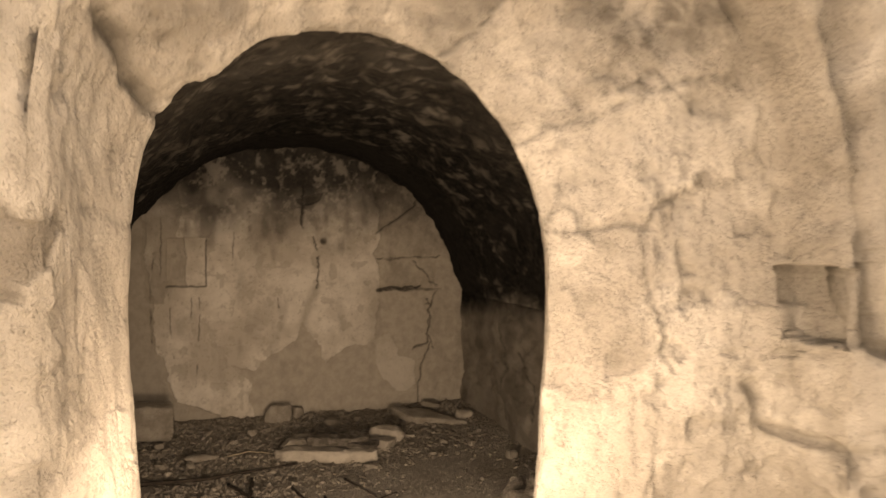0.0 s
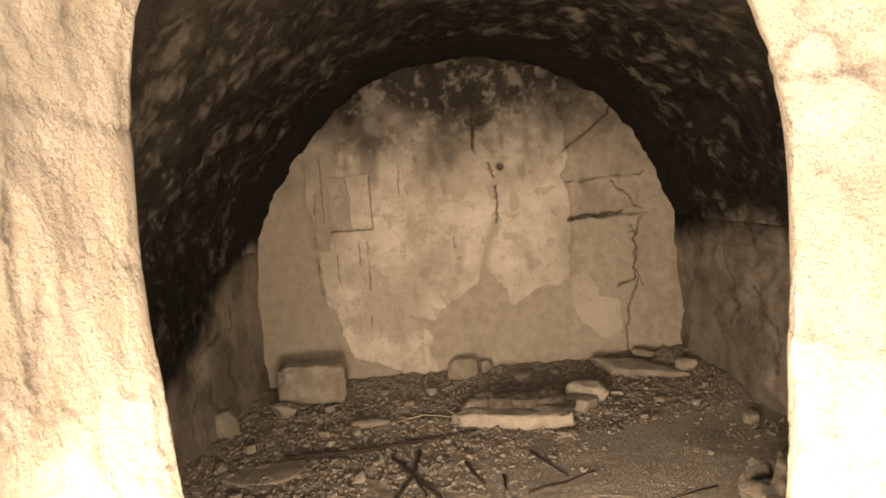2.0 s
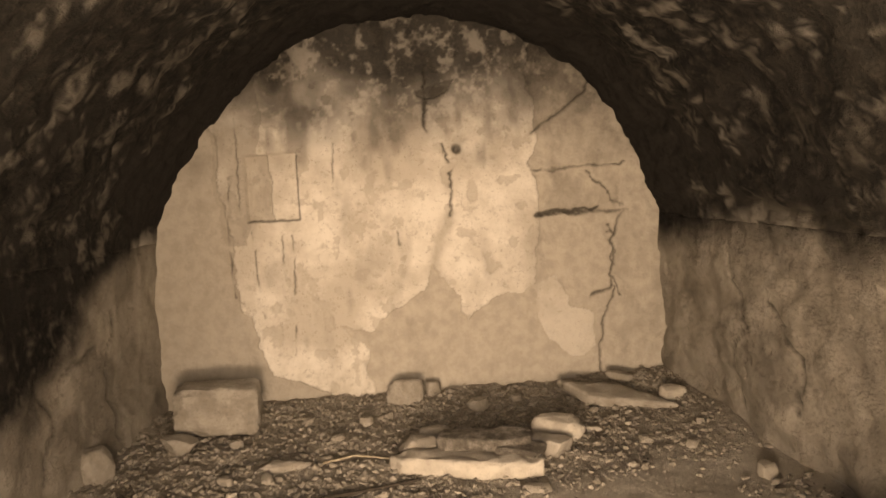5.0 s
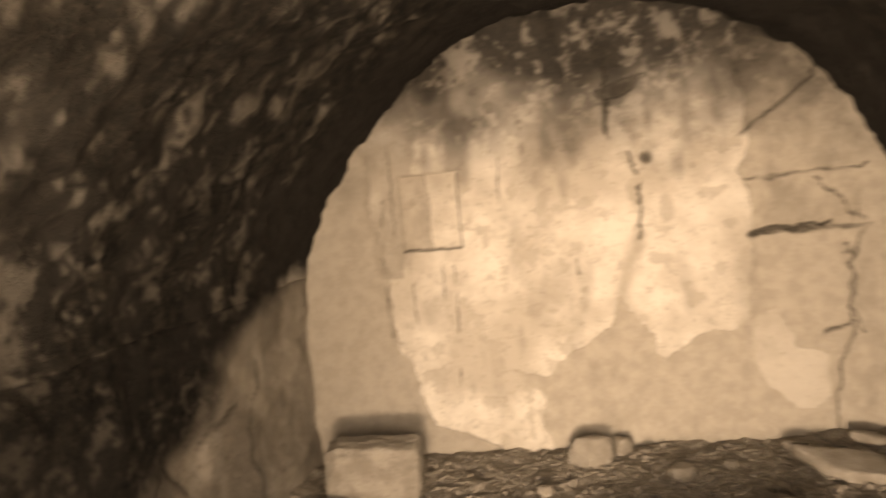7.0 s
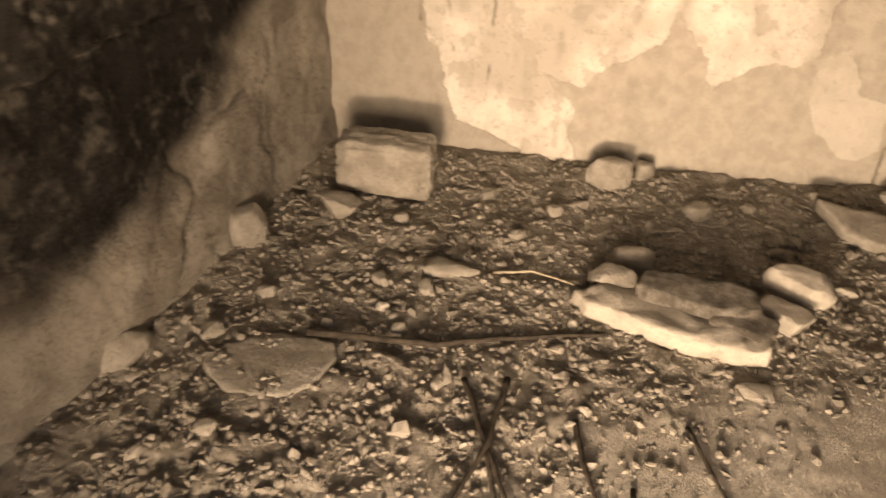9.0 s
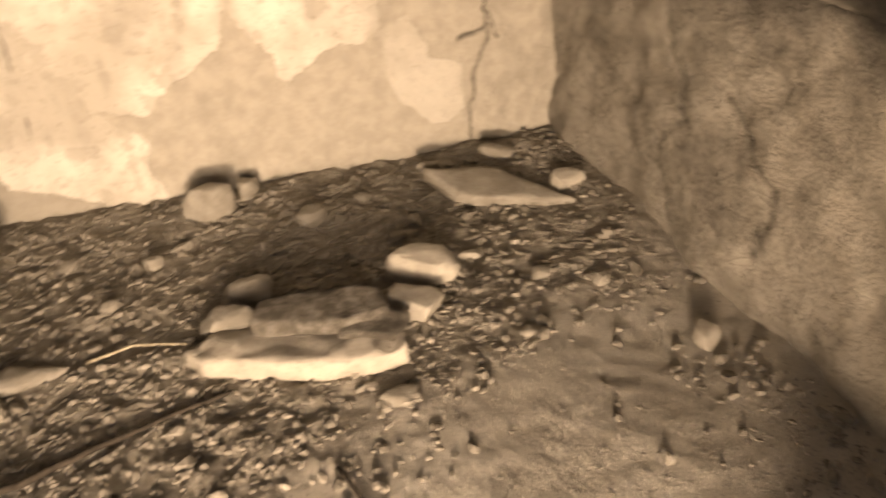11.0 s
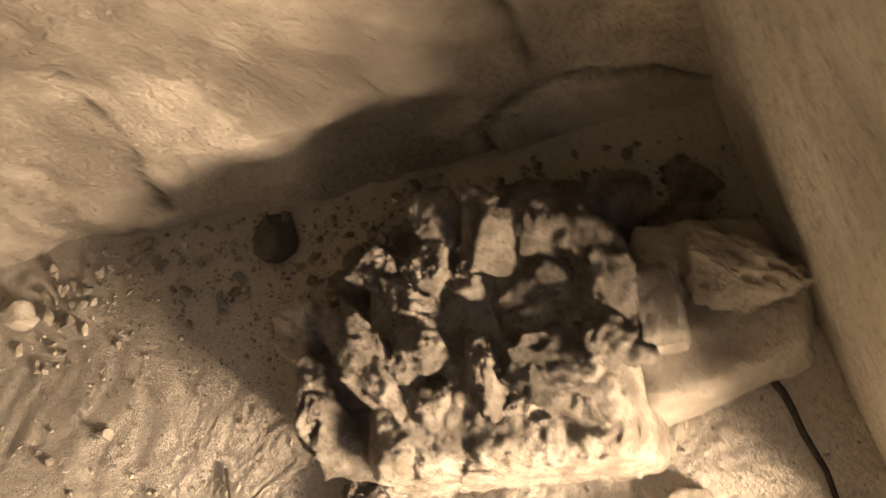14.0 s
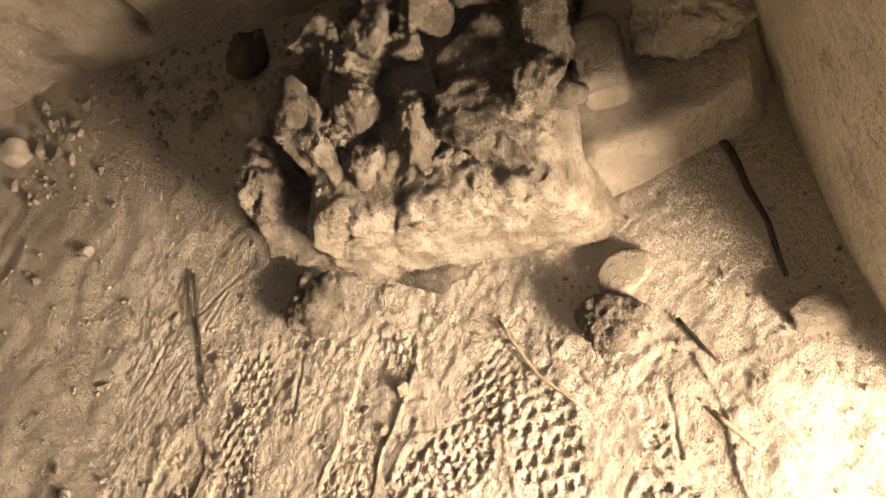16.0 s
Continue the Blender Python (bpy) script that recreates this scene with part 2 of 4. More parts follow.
for line in ([(4.8, 0.15), (4.9, 0.35), (4.75, 0.6)], [(5.5, 0.1), (5.4, 0.4), (5.55, 0.7)], [(5.0, 0.5), (5.3, 0.55)]):
    wall_crack = np.maximum(wall_crack, 0.8 * np.exp(-((to_line(gy + 0.04 * wave(P, 0.12, 5), gz + 0.04 * wave(P, 0.1, 6), line)) / 0.012) ** 2) * (gx < X_MID))
depth -= 0.014 * wall_crack
P = P + inward * depth[:, None]
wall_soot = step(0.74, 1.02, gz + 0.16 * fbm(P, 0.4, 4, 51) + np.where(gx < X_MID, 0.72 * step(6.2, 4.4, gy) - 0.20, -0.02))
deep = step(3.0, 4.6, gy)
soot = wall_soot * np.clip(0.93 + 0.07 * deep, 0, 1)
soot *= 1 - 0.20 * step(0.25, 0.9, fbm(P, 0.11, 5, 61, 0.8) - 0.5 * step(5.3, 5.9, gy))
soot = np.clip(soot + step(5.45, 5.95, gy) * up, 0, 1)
stain_shade = step(0.05, 0.5, fbm(P, 0.3, 4, 71) + 0.15)
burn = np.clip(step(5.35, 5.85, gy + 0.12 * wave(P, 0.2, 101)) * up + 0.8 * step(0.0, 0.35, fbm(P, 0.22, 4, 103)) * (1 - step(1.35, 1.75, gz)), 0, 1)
masks = {"burn": burn, "bare": step(-0.1, 0.4, fbm(P, 0.25, 4, 81)), "soot": soot, "stain_shade": stain_shade * 0.7, "crack_shade": wall_crack}


def strip(name, a, b, material, label):
    k = slice(a * NV, b * NV)
    ob = sheet(name, P[k], b - a, NV, material, {key: v[k] for key, v in masks.items()}, True, 0.25)
    return tagged(ob, label, kind="structure")


NL, NR = int(0.2 * NU) + 1, int(0.8 * NU) - 1
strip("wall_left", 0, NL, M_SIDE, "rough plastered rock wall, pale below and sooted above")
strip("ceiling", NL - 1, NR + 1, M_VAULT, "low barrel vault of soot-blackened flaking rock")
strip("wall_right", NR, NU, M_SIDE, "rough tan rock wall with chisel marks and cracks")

# the back wall, with a plaster coat that has fallen in places
NX, NZ = 560, 400
bx, bz = np.meshgrid(np.linspace(-1.25, 2.2, NX), np.linspace(-0.12, 2.38, NZ), indexing="ij")
bx, bz = bx.ravel(), bz.ravel()
B = np.stack([bx, 0 * bx + Y_BACK, bz], 1)
wob = 0.035 * fbm(B, 0.16, 4, 5)
wx, wz = bx + wob, bz + 0.035 * fbm(B, 0.16, 4, 15)
FALLEN = [(1.19, 2.3), (1.19, 0.62), (0.92, 0.51), (0.77, 0.40), (0.74, 0.55), (0.60, 0.74), (0.55, 0.60), (0.36, 0.48), (0.22, 0.40), (0.06, 0.43), (0.19, 0.27),
          (0.28, -0.2), (2.3, -0.2), (2.3, 2.3)]
bare = inside(wx, wz, FALLEN).astype(float)
left = inside(wx, wz, [(-1.4, 2.4), (-0.62, 2.4), (-0.52, 0.95), (-0.46, 0.55), (-0.30, 0.20), (0.0, 0.06), (0.0, -0.3), (-1.4, -0.3)])
bare = np.maximum(bare, left * 0.9)
pale = inside(wx, wz, [(1.16, 0.60), (1.30, 0.64), (1.36, 0.45), (1.48, 0.42), (1.50, 0.22), (1.34, 0.16), (1.22, 0.30)])
bare = np.where(pale, 0.55, bare)
chips = step(0.55, 0.68, fbm(B, 0.07, 4, 25) + 0.12 * (bz < 0.55))
height = -0.012 * bare + 0.008 * fbm(B, 0.5, 3, 35) + 0.0025 * fbm(B, 0.05, 3, 45) - 0.006 * chips * (1 - bare) + 0.008 * bare * fbm(B, 0.12, 3, 55)
CRACK = [(0.60, 1.80), (0.61, 1.67), (0.595, 1.50), (0.66, 1.42), (0.715, 1.36), (0.735, 1.15), (0.70, 1.0)]
DRIPS = [[(-0.16, 0.95), (-0.17, 0.6), (-0.19, 0.28)], [(-0.38, 0.98), (-0.37, 0.72), (-0.35, 0.5)], [(0.09, 1.44), (0.07, 1.16)], [(-0.49, 1.28), (-0.52, 0.95), (-0.50, 0.62)], [(0.41, 1.0), (0.42, 0.86)],
         [(-0.22, 0.95), (-0.215, 0.7)], [(-0.43, 1.6), (-0.44, 1.1)]]
SEAMS = [[(1.20, 1.23), (1.45, 1.24), (1.70, 1.25)], [(1.19, 1.45), (1.36, 1.56), (1.50, 1.66), (1.52, 1.80)], [(1.60, 0.90), (1.63, 0.72), (1.60, 0.55), (1.50, 0.52)], [(1.62, 0.55), (1.55, 0.35), (1.52, 0.05)], [(1.20, 0.985), (1.45, 0.98), (1.70, 0.975)], [(1.68, 0.97), (1.61, 0.82), (1.61, 0.64), (1.66, 0.50)], [(1.48, 1.21), (1.60, 1.12), (1.68, 1.0)]]
jag = 0.012 * fbm(B, 0.045, 3, 91, 0.6)
crack_shade = np.exp(-(to_line(bx + 0.3 * wob + jag, bz + jag, CRACK) / 0.0070) ** 2) * step(-0.75, -0.25, wave(B, 0.08, 92))
for line in DRIPS:
    crack_shade = np.maximum(crack_shade, 0.75 * np.exp(-(to_line(bx + 0.15 * wob + 0.5 * jag, bz, line) / 0.0042) ** 2) * step(-0.5, 0.1, wave(B, 0.06, 93)))
for line in SEAMS:
    crack_shade = np.maximum(crack_shade, 0.9 * np.exp(-(to_line(bx + 0.4 * wob + jag, bz + jag, line) / 0.0065) ** 2) * step(-0.7, 0.0, wave(B, 0.09, 94)))
# the ledge's deep shadow line, painted dark through the crack mask
crack_shade = np.maximum(crack_shade, np.exp(-(to_line(bx + 0.5 * jag, bz + 0.7 * jag, [(1.20, 0.985), (1.34, 0.99), (1.56, 1.00)]) / (0.016 - 0.022 * np.clip(bx - 1.2, 0, 0.45))) ** 4))
height -= 0.02 * crack_shade
# channel of lost plaster under the long crack
chan = np.exp(-(to_line(wx, wz, [(0.70, 1.02), (0.64, 0.85), (0.60, 0.72), (0.66, 0.55)]) / 0.035) ** 2)
bare = np.maximum(np.maximum(bare, chan * 0.9), 0.6 * chips)
bare = np.where((bx > -0.27) & (bx < -0.12) & (bz > 1.05) & (bz < 1.38), 0.0, bare)
# two square recesses, a peg hole and a broken hollow
niche = inside(bx, bz, [(-0.40, 1.40), (-0.12, 1.40), (-0.12, 1.035), (-0.40, 1.035)])
height -= niche * (0.02 + 0.035 * np.where(bx < -0.27 + 0.6 * wob, 1.0, 0.3))
shelf = inside(wx * 0.4 + bx * 0.6, bz + 0.2 * wob, [(1.20, 1.22), (1.68, 1.22), (1.66, 0.985), (1.20, 0.975)])
height -= shelf * 0.075 * step(1.25, 0.99, bz)
hole = np.exp(-(np.hypot(bx - 0.765, bz - 1.375) / 0.022) ** 4)
scar = np.exp(-(to_line(bx, bz, [(0.765, 1.375), (0.78, 1.42), (0.83, 1.44)]) / 0.018) ** 2)
hollow = inside(wx, wz, [(0.55, 1.72), (0.60, 1.66), (0.72, 1.70), (0.76, 1.76), (0.64, 1.74)])
height -= 0.05 * hole + 0.012 * scar + 0.035 * hollow
# shade along two niche edges, in the peg hole and the hollow, painted dark
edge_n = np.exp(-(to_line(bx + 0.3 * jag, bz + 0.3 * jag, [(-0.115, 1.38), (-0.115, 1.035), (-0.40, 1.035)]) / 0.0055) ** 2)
crack_shade = np.maximum(np.maximum(np.maximum(crack_shade, 0.9 * hole), 0.85 * edge_n), 0.55 * hollow)
B[:, 1] -= height
# soot at the crown, drawn further down to paint in the dim upper wall
bsoot_shade = step(1.26, 1.95, bz + 0.12 * fbm(B, 0.22, 4, 65) + 0.10 * np.exp(-((bx - 0.4) / 0.5) ** 2)) * 0.95
bsoot_shade *= 1 - 0.25 * step(0.0, 0.9, fbm(B, 0.09, 4, 75, 0.7))
bstain_shade = np.clip(step(0.1, 0.7, fbm(B * np.array([1, 1, 0.35]), 0.13, 4, 85)) * (0.35 + 0.65 * step(0.9, 1.6, bz)), 0, 1) * 0.7
bstain_shade = np.maximum(bstain_shade, 0.45 * (inside(wx, wz, [(-0.62, 2.0), (-0.30, 1.9), (-0.32, 1.35), (-0.42, 0.9), (-0.55, 0.9)])))
bstain_shade = np.maximum(bstain_shade, left * 0.25)
# deeper left half of the niche: dark streaks, with its shade painted in
bstain_shade = np.maximum(bstain_shade, np.clip(0.45 + 0.4 * fbm(B * np.array([1, 1, 0.3]), 0.05, 3, 97), 0, 1) * niche * (bx < -0.27 + 0.6 * wob))
bstain_shade = np.where(niche & (bx > -0.27 + 0.6 * wob), 0.0, bstain_shade)
back = sheet("wall_back", B, NX, NZ, M_BACK, {"bare": bare, "soot": bsoot_shade, "stain_shade": bstain_shade, "crack_shade": crack_shade}, False, 0.0)
tagged(back, "pale plastered end wall with cracks, fallen patches and soot above", kind="structure")
s = back.modifiers.new("thickness", "SOLIDIFY")
s.thickness, s.offset = 0.3, -1.0


# ---- the front wall: a splayed arched doorway through thick rock ----
def ring(n, x0, x1, zs, zt, y_left, y_right, foot=0.0, pl=2.6, pr=2.0, low=-0.1):
    """An arch from the left foot over the crown to the right foot."""
    u = np.linspace(0, 1, n)
    xm, half = (x0 + x1) / 2, (x1 - x0) / 2
    x, z = np.zeros(n), np.zeros(n)
    a, b = u < 0.34, u > 0.66
    z[a] = low + (zs - low) * u[a] / 0.34
    x[a] = x0 + foot * (1 - u[a] / 0.34) ** 1.5
    z[b] = low + (zs - low) * (1 - u[b]) / 0.34
    x[b] = x1 - foot * (1 - (1 - u[b]) / 0.34) ** 1.5
    m = ~(a | b)
    t = np.pi * (u[m] - 0.34) / 0.32
    c, d = np.cos(t), np.sin(t)
    p = np.where(c > 0, pl, pr)
    x[m] = xm - np.sign(c) * np.abs(c) ** (2 / p) * half
    z[m] = zs + np.abs(d) ** (2 / p) * (zt - zs)
    y = y_left + (y_right - y_left) * (x - x0) / (x1 - x0)
    return np.stack([x, y, z], 1)


NF = 620
keys = [(ring(NF, -7.0, 8.0, 2.5, 5.5, 1.92, 2.02, 0, 6, 6), 40), (ring(NF, -2.2, 3.6, 1.9, 3.6, 2.06, 2.14, 0, 4, 4), 40),
        (ring(NF, -0.455, 2.04, 1.45, 2.75, 2.16, 2.20, 0.05), 10), (ring(NF, -0.42, 1.985, 1.45, 2.62, 2.20, 2.47, 0.05), 44),
        (ring(NF, -0.375, 1.50, 1.36, 2.33, 2.36, 2.54, 0.06), 26), (ring(NF, -0.285, 1.115, 1.22, 2.08, 2.60, 2.63, 0.12), 6), (ring(NF, -0.28, 1.14, 1.22, 2.10, 2.66, 2.705, 0.12), 5),
        (ring(NF, -0.40, 1.33, 1.22, 2.2, 2.70, 2.78, 0.05), 14), (ring(NF, -1.9, 2.9, 1.6, 3.0, 2.90, 3.15, 0, 3, 3), 1)]
rows_f = []
for (a, k), (b, _) in zip(keys, keys[1:]):
    rows_f += [a + (b - a) * i / k for i in range(k)]
rows_f.append(keys[-1][0])
NVF = len(rows_f)
F = np.stack(rows_f, 1).reshape(-1, 3)
n_of = np.cross(np.gradient(F.reshape(NF, NVF, 3), axis=0).reshape(-1, 3), np.gradient(F.reshape(NF, NVF, 3), axis=1).reshape(-1, 3))
n_of /= np.linalg.norm(n_of, axis=1)[:, None] + 1e-9
if n_of[(NF // 8) * NVF + 20, 1] > 0:
    n_of = -n_of
fx, fy, fz = F.T
amp = 0.55 + 0.45 * step(2.5, 2.0, fy)
fd = 0.030 * fbm(F, 0.45, 3, 7) + amp * 0.014 * fbm(F, 0.10, 3, 17) + 0.008 * fbm(F * np.array([1, 1, 0.3]), 0.035, 3, 27)
# plaster coat on the reveals, broken at its edge
coat = step(0.0, 0.10, fbm(F, 0.35, 4, 37) + 0.25)
fd += 0.012 * coat
wx3, wz3 = fx + 0.02 * wave(F, 0.07, 47), fz + 0.02 * wave(F, 0.06, 48)
joint = np.zeros(fx.shape)
for line in ([(1.12, 1.43), (1.23, 1.43), (1.34, 1.45), (1.46, 1.44)], [(1.45, 1.44), (1.46, 1.30), (1.51, 1.11), (1.56, 0.92)], [(1.44, 1.43), (1.48, 1.51), (1.56, 1.55), (1.65, 1.56)],
             [(0.96, 1.72), (1.13, 1.80), (1.31, 1.86), (1.47, 1.93), (1.75, 1.98)], [(0.72, 2.01), (0.80, 2.07), (0.95, 2.22)], [(0.38, 1.98), (0.40, 2.05), (0.42, 2.25)], [(-0.22, 1.46), (-0.28, 1.44), (-0.36, 1.48)]):
    joint = np.maximum(joint, np.exp(-(to_line(wx3, wz3, line) / 0.007) ** 2) * (fy < 2.79) * (fy > 2.1))
veins = step(0.985, 1.0, 1 - np.abs(fbm(F, 0.6, 3, 57))) * step(0.0, 0.3, wave(F, 0.5, 58))
# a boulder at the left spring of the arch with a dark gap beside it, and a broken hollow in the left jamb
corbel = np.exp(-(((fx + 0.06) / 0.15) ** 2 + ((fz - 2.02) / 0.17) ** 4)) * step(2.15, 2.3, fy) * (fy < 2.7)
groove = np.exp(-(to_line(wx3, wz3, [(-0.36, 2.25), (-0.31, 2.08), (-0.29, 1.99), (-0.24, 1.85), (-0.19, 1.79)]) / 0.022) ** 2) * step(2.2, 2.35, fy) * (fy < 2.7)
fd += 0.06 * corbel - 0.05 * groove - 0.014 * joint - 0.010 * veins
gap = inside(fy + 0.05 * wave(F, 0.07, 68), fz + 0.03 * wave(F, 0.05, 69), [(1.85, 1.52), (2.05, 1.50), (2.30, 1.43), (2.25, 1.33), (2.12, 1.25), (1.98, 1.20), (1.85, 1.20)]) * (fx < 0)
fd -= 0.030 * gap
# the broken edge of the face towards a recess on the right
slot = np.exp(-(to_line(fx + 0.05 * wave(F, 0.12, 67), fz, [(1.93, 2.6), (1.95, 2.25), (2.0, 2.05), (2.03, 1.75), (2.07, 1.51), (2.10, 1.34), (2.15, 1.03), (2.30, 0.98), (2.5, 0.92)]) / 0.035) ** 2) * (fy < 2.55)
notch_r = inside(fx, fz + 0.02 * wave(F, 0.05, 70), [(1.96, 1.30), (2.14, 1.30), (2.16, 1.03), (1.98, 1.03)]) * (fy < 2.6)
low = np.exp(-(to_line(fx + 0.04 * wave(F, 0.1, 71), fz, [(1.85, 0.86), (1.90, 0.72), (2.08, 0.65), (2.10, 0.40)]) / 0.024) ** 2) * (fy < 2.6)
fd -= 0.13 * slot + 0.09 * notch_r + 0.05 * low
lichen = step(0.05, 0.45, fbm(F, 0.07, 4, 74, 0.65) + 0.15) * np.maximum(np.exp(-(((fx - 1.62) / 0.13) ** 2 + ((fz - 1.60) / 0.11) ** 2)), np.exp(-(((fx - 1.45) / 0.22) ** 2 + ((fz - 2.12) / 0.15) ** 2)))
brow = step(0.0, 0.4, fbm(F, 0.12, 4, 76, 0.6) + 0.2) * step(1.75, 2.2, fz) * step(2.3, 2.4, fy)
pits = step(0.45, 0.75, fbm(F, 0.09, 4, 72) + 0.25 * np.exp(-(((fx - 1.70) / 0.22) ** 2 + ((fz - 1.62) / 0.25) ** 2)))
fd -= 0.014 * pits
fd *= (1 - 0.75 * step(2.55, 2.72, fy)) * np.where((fx < 0.1) & (fz < 1.7), 0.6, 1.0)
F = F + n_of * fd[:, None]
fsoot = 0.9 * step(2.82, 2.9, fy) * step(0.9, 1.5, fz) + 0.35 * step(0.35, 0.7, fbm(F, 0.3, 4, 77)) * step(1.5, 2.1, fz)
# besides real stains, shade inside slot, notch, low break and groove is painted dark
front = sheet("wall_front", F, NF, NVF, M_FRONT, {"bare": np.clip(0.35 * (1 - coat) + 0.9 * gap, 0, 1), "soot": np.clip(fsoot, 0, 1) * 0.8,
                                                  "stain_shade": np.clip(0.22 * step(0.2, 0.7, fbm(F, 0.2, 4, 87)) + 0.6 * slot + 0.35 * low + 0.6 * groove + 0.22 * pits + 0.25 * gap + 0.5 * notch_r + 0.75 * lichen + 0.35 * brow, 0, 1),
                                                  "crack_shade": np.clip(joint * 0.45 + veins * 0.6 + 0.4 * groove, 0, 1)}, True)
tagged(front, "weathered plastered rock facade with a splayed arched doorway", kind="structure")

# ---- floor and ground ----
def spread(a, b, fine0, fine1, coarse, fine):
    return np.concatenate([np.arange(a, fine0, coarse), np.arange(fine0, fine1, fine), np.arange(fine1, b + coarse, coarse)])


ux, uy = spread(-1.35, 2.1, 0.62, 1.44, 0.018, 0.003), spread(1.9, 6.3, 2.72, 4.10, 0.018, 0.003)
fx2, fy2 = [v.ravel() for v in np.meshgrid(ux, uy, indexing="ij")]
G = np.stack([fx2, fy2, 0 * fx2], 1)
rubble = step(4.05, 4.75, fy2 + 0.35 * fbm(G, 0.5, 3, 3) + 0.5 * step(0.9, -0.4, fx2) - 0.48 * step(0.9, 1.5, fx2))
gz2 = 0.012 * fbm(G, 0.6, 2, 13) + 0.003 * fbm(G, 0.06, 3, 23) + 0.0010 * fbm(G, 0.03, 3, 53, 0.6) + 0.0013 * fbm(G, 0.011, 2, 63, 0.7) + rubble * (0.006 + 0.012 * fbm(G, 0.07, 3, 33))
gz2 += 0.05 * step(5.6, 6.1, fy2) * (0.6 + 0.4 * wave(G, 0.3, 43)) + 0.03 * step(1.6, 1.9, fx2) + 0.03 * step(-0.8, -1.1, fx2)


def footprint(x, y, turn, length=0.30, seed=0):
    """A shoe's print: a shallow sole with sharp sides, and the gaps of the tread left standing as small blocks."""
    c, s_ = math.cos(radians(turn)), math.sin(radians(turn))
    a, b = (fx2 - x) * c + (fy2 - y) * s_, -(fx2 - x) * s_ + (fy2 - y) * c
    a = a - 0.012 * np.sin(b * 9) + 0.004 * wave(G, 0.05, 88 + seed)
    half = 0.052 - 0.014 * np.exp(-((b + 0.045) / 0.05) ** 2)
    r = np.maximum(np.abs(a) / half, 0) ** 3 + np.abs(b / (length / 2)) ** 6 + 0.10 * wave(G, 0.03, 90 + seed)
    sole, rim = step(1.12, 0.90, r), np.exp(-((r - 1.45) / 0.30) ** 2)
    pitch = 0.017 + 0.003 * (seed % 3)
    line = b / pitch
    zig = np.abs((a / 0.030 + 0.5 * (np.floor(line) % 2)) % 1.0 - 0.5) * 2
    groove = step(0.24, 0.36, np.abs((line + (0.55 if seed % 2 else 0.2) * zig) % 1.0 - 0.5))
    cross = step(0.10, 0.20, np.abs((a / 0.024 + 0.5 * (np.floor(line + 0.55 * zig) % 2)) % 1.0 - 0.5))
    worn = step(-0.55, 0.25, wave(G, 0.09, 95 + seed))
    return sole * (-0.0035 + 0.0046 * (1 - (1 - groove) * cross) * worn) + 0.0022 * rim * step(-0.3, 0.5, wave(G, 0.07, 99 + seed))


PRINTS = [(1.02, 3.77, -86), (1.04, 3.50, -100), (0.93, 3.18, -74), (1.08, 3.27, -118), (0.86, 3.40, -96), (0.80, 3.02, -82), (0.88, 3.93, -104), (0.98, 2.98, -66), (0.70, 3.24, -90), (0.74, 3.62, -80), (0.72, 2.86, -108)]
near = 1 - rubble
for k, (x, y, turn) in enumerate(PRINTS):
    gz2 += near * footprint(x, y, turn, seed=k)
# drag marks of shoes and of sticks pulled through the dust
for line in ([(1.42, 3.62), (1.30, 3.86), (1.10, 3.98)], [(1.36, 3.80), (1.20, 4.00), (1.02, 4.10)], [(1.24, 3.12), (1.12, 3.03), (0.98, 3.00)], [(1.14, 3.44), (1.06, 3.36), (1.02, 3.24)], [(1.22, 3.40), (1.12, 3.16), (1.06, 3.10)],
             [(1.16, 3.66), (0.98, 3.655), (0.86, 3.64)], [(1.10, 2.96), (1.00, 2.86), (0.90, 2.82)]):
    dd = to_line(fx2 + 0.006 * wave(G, 0.04, 110), fy2 + 0.006 * wave(G, 0.04, 111), line)
    gz2 += near * ((-0.0030 * np.exp(-(dd / 0.003) ** 2) + 0.0010 * np.exp(-((dd - 0.007) / 0.004) ** 2)) * step(-0.5, 0.3, wave(G, 0.06, 112)))
G[:, 2] = gz2
floor = sheet("floor", G, len(ux), len(uy), M_FLOOR, {"bare": rubble * 0.9}, True, 0.0)
tagged(floor, "dusty earth floor with shoe prints, gravelly towards the end wall", kind="structure")

gr = np.concatenate([-np.geomspace(300, 0.4, 60), np.linspace(-0.3, 0.3, 9), np.geomspace(0.4, 300, 60)])
g2x, g2y = [v.ravel() for v in np.meshgrid(gr + 0.4, -np.concatenate([np.linspace(-2.0, 3.0, 90), np.geomspace(3.2, 400, 40)]), indexing="ij")]
GG = np.stack([g2x, g2y, -0.012 + 0.012 * fbm(np.stack([g2x, g2y, 0 * g2x], 1), 0.5, 3, 8) - 0.02 * step(1.8, 2.0, g2y)], 1)
ground = sheet("ground", GG, len(gr), 130, M_GROUND, {}, False)
tagged(ground, "sunlit bare earth before the doorway", kind="structure")


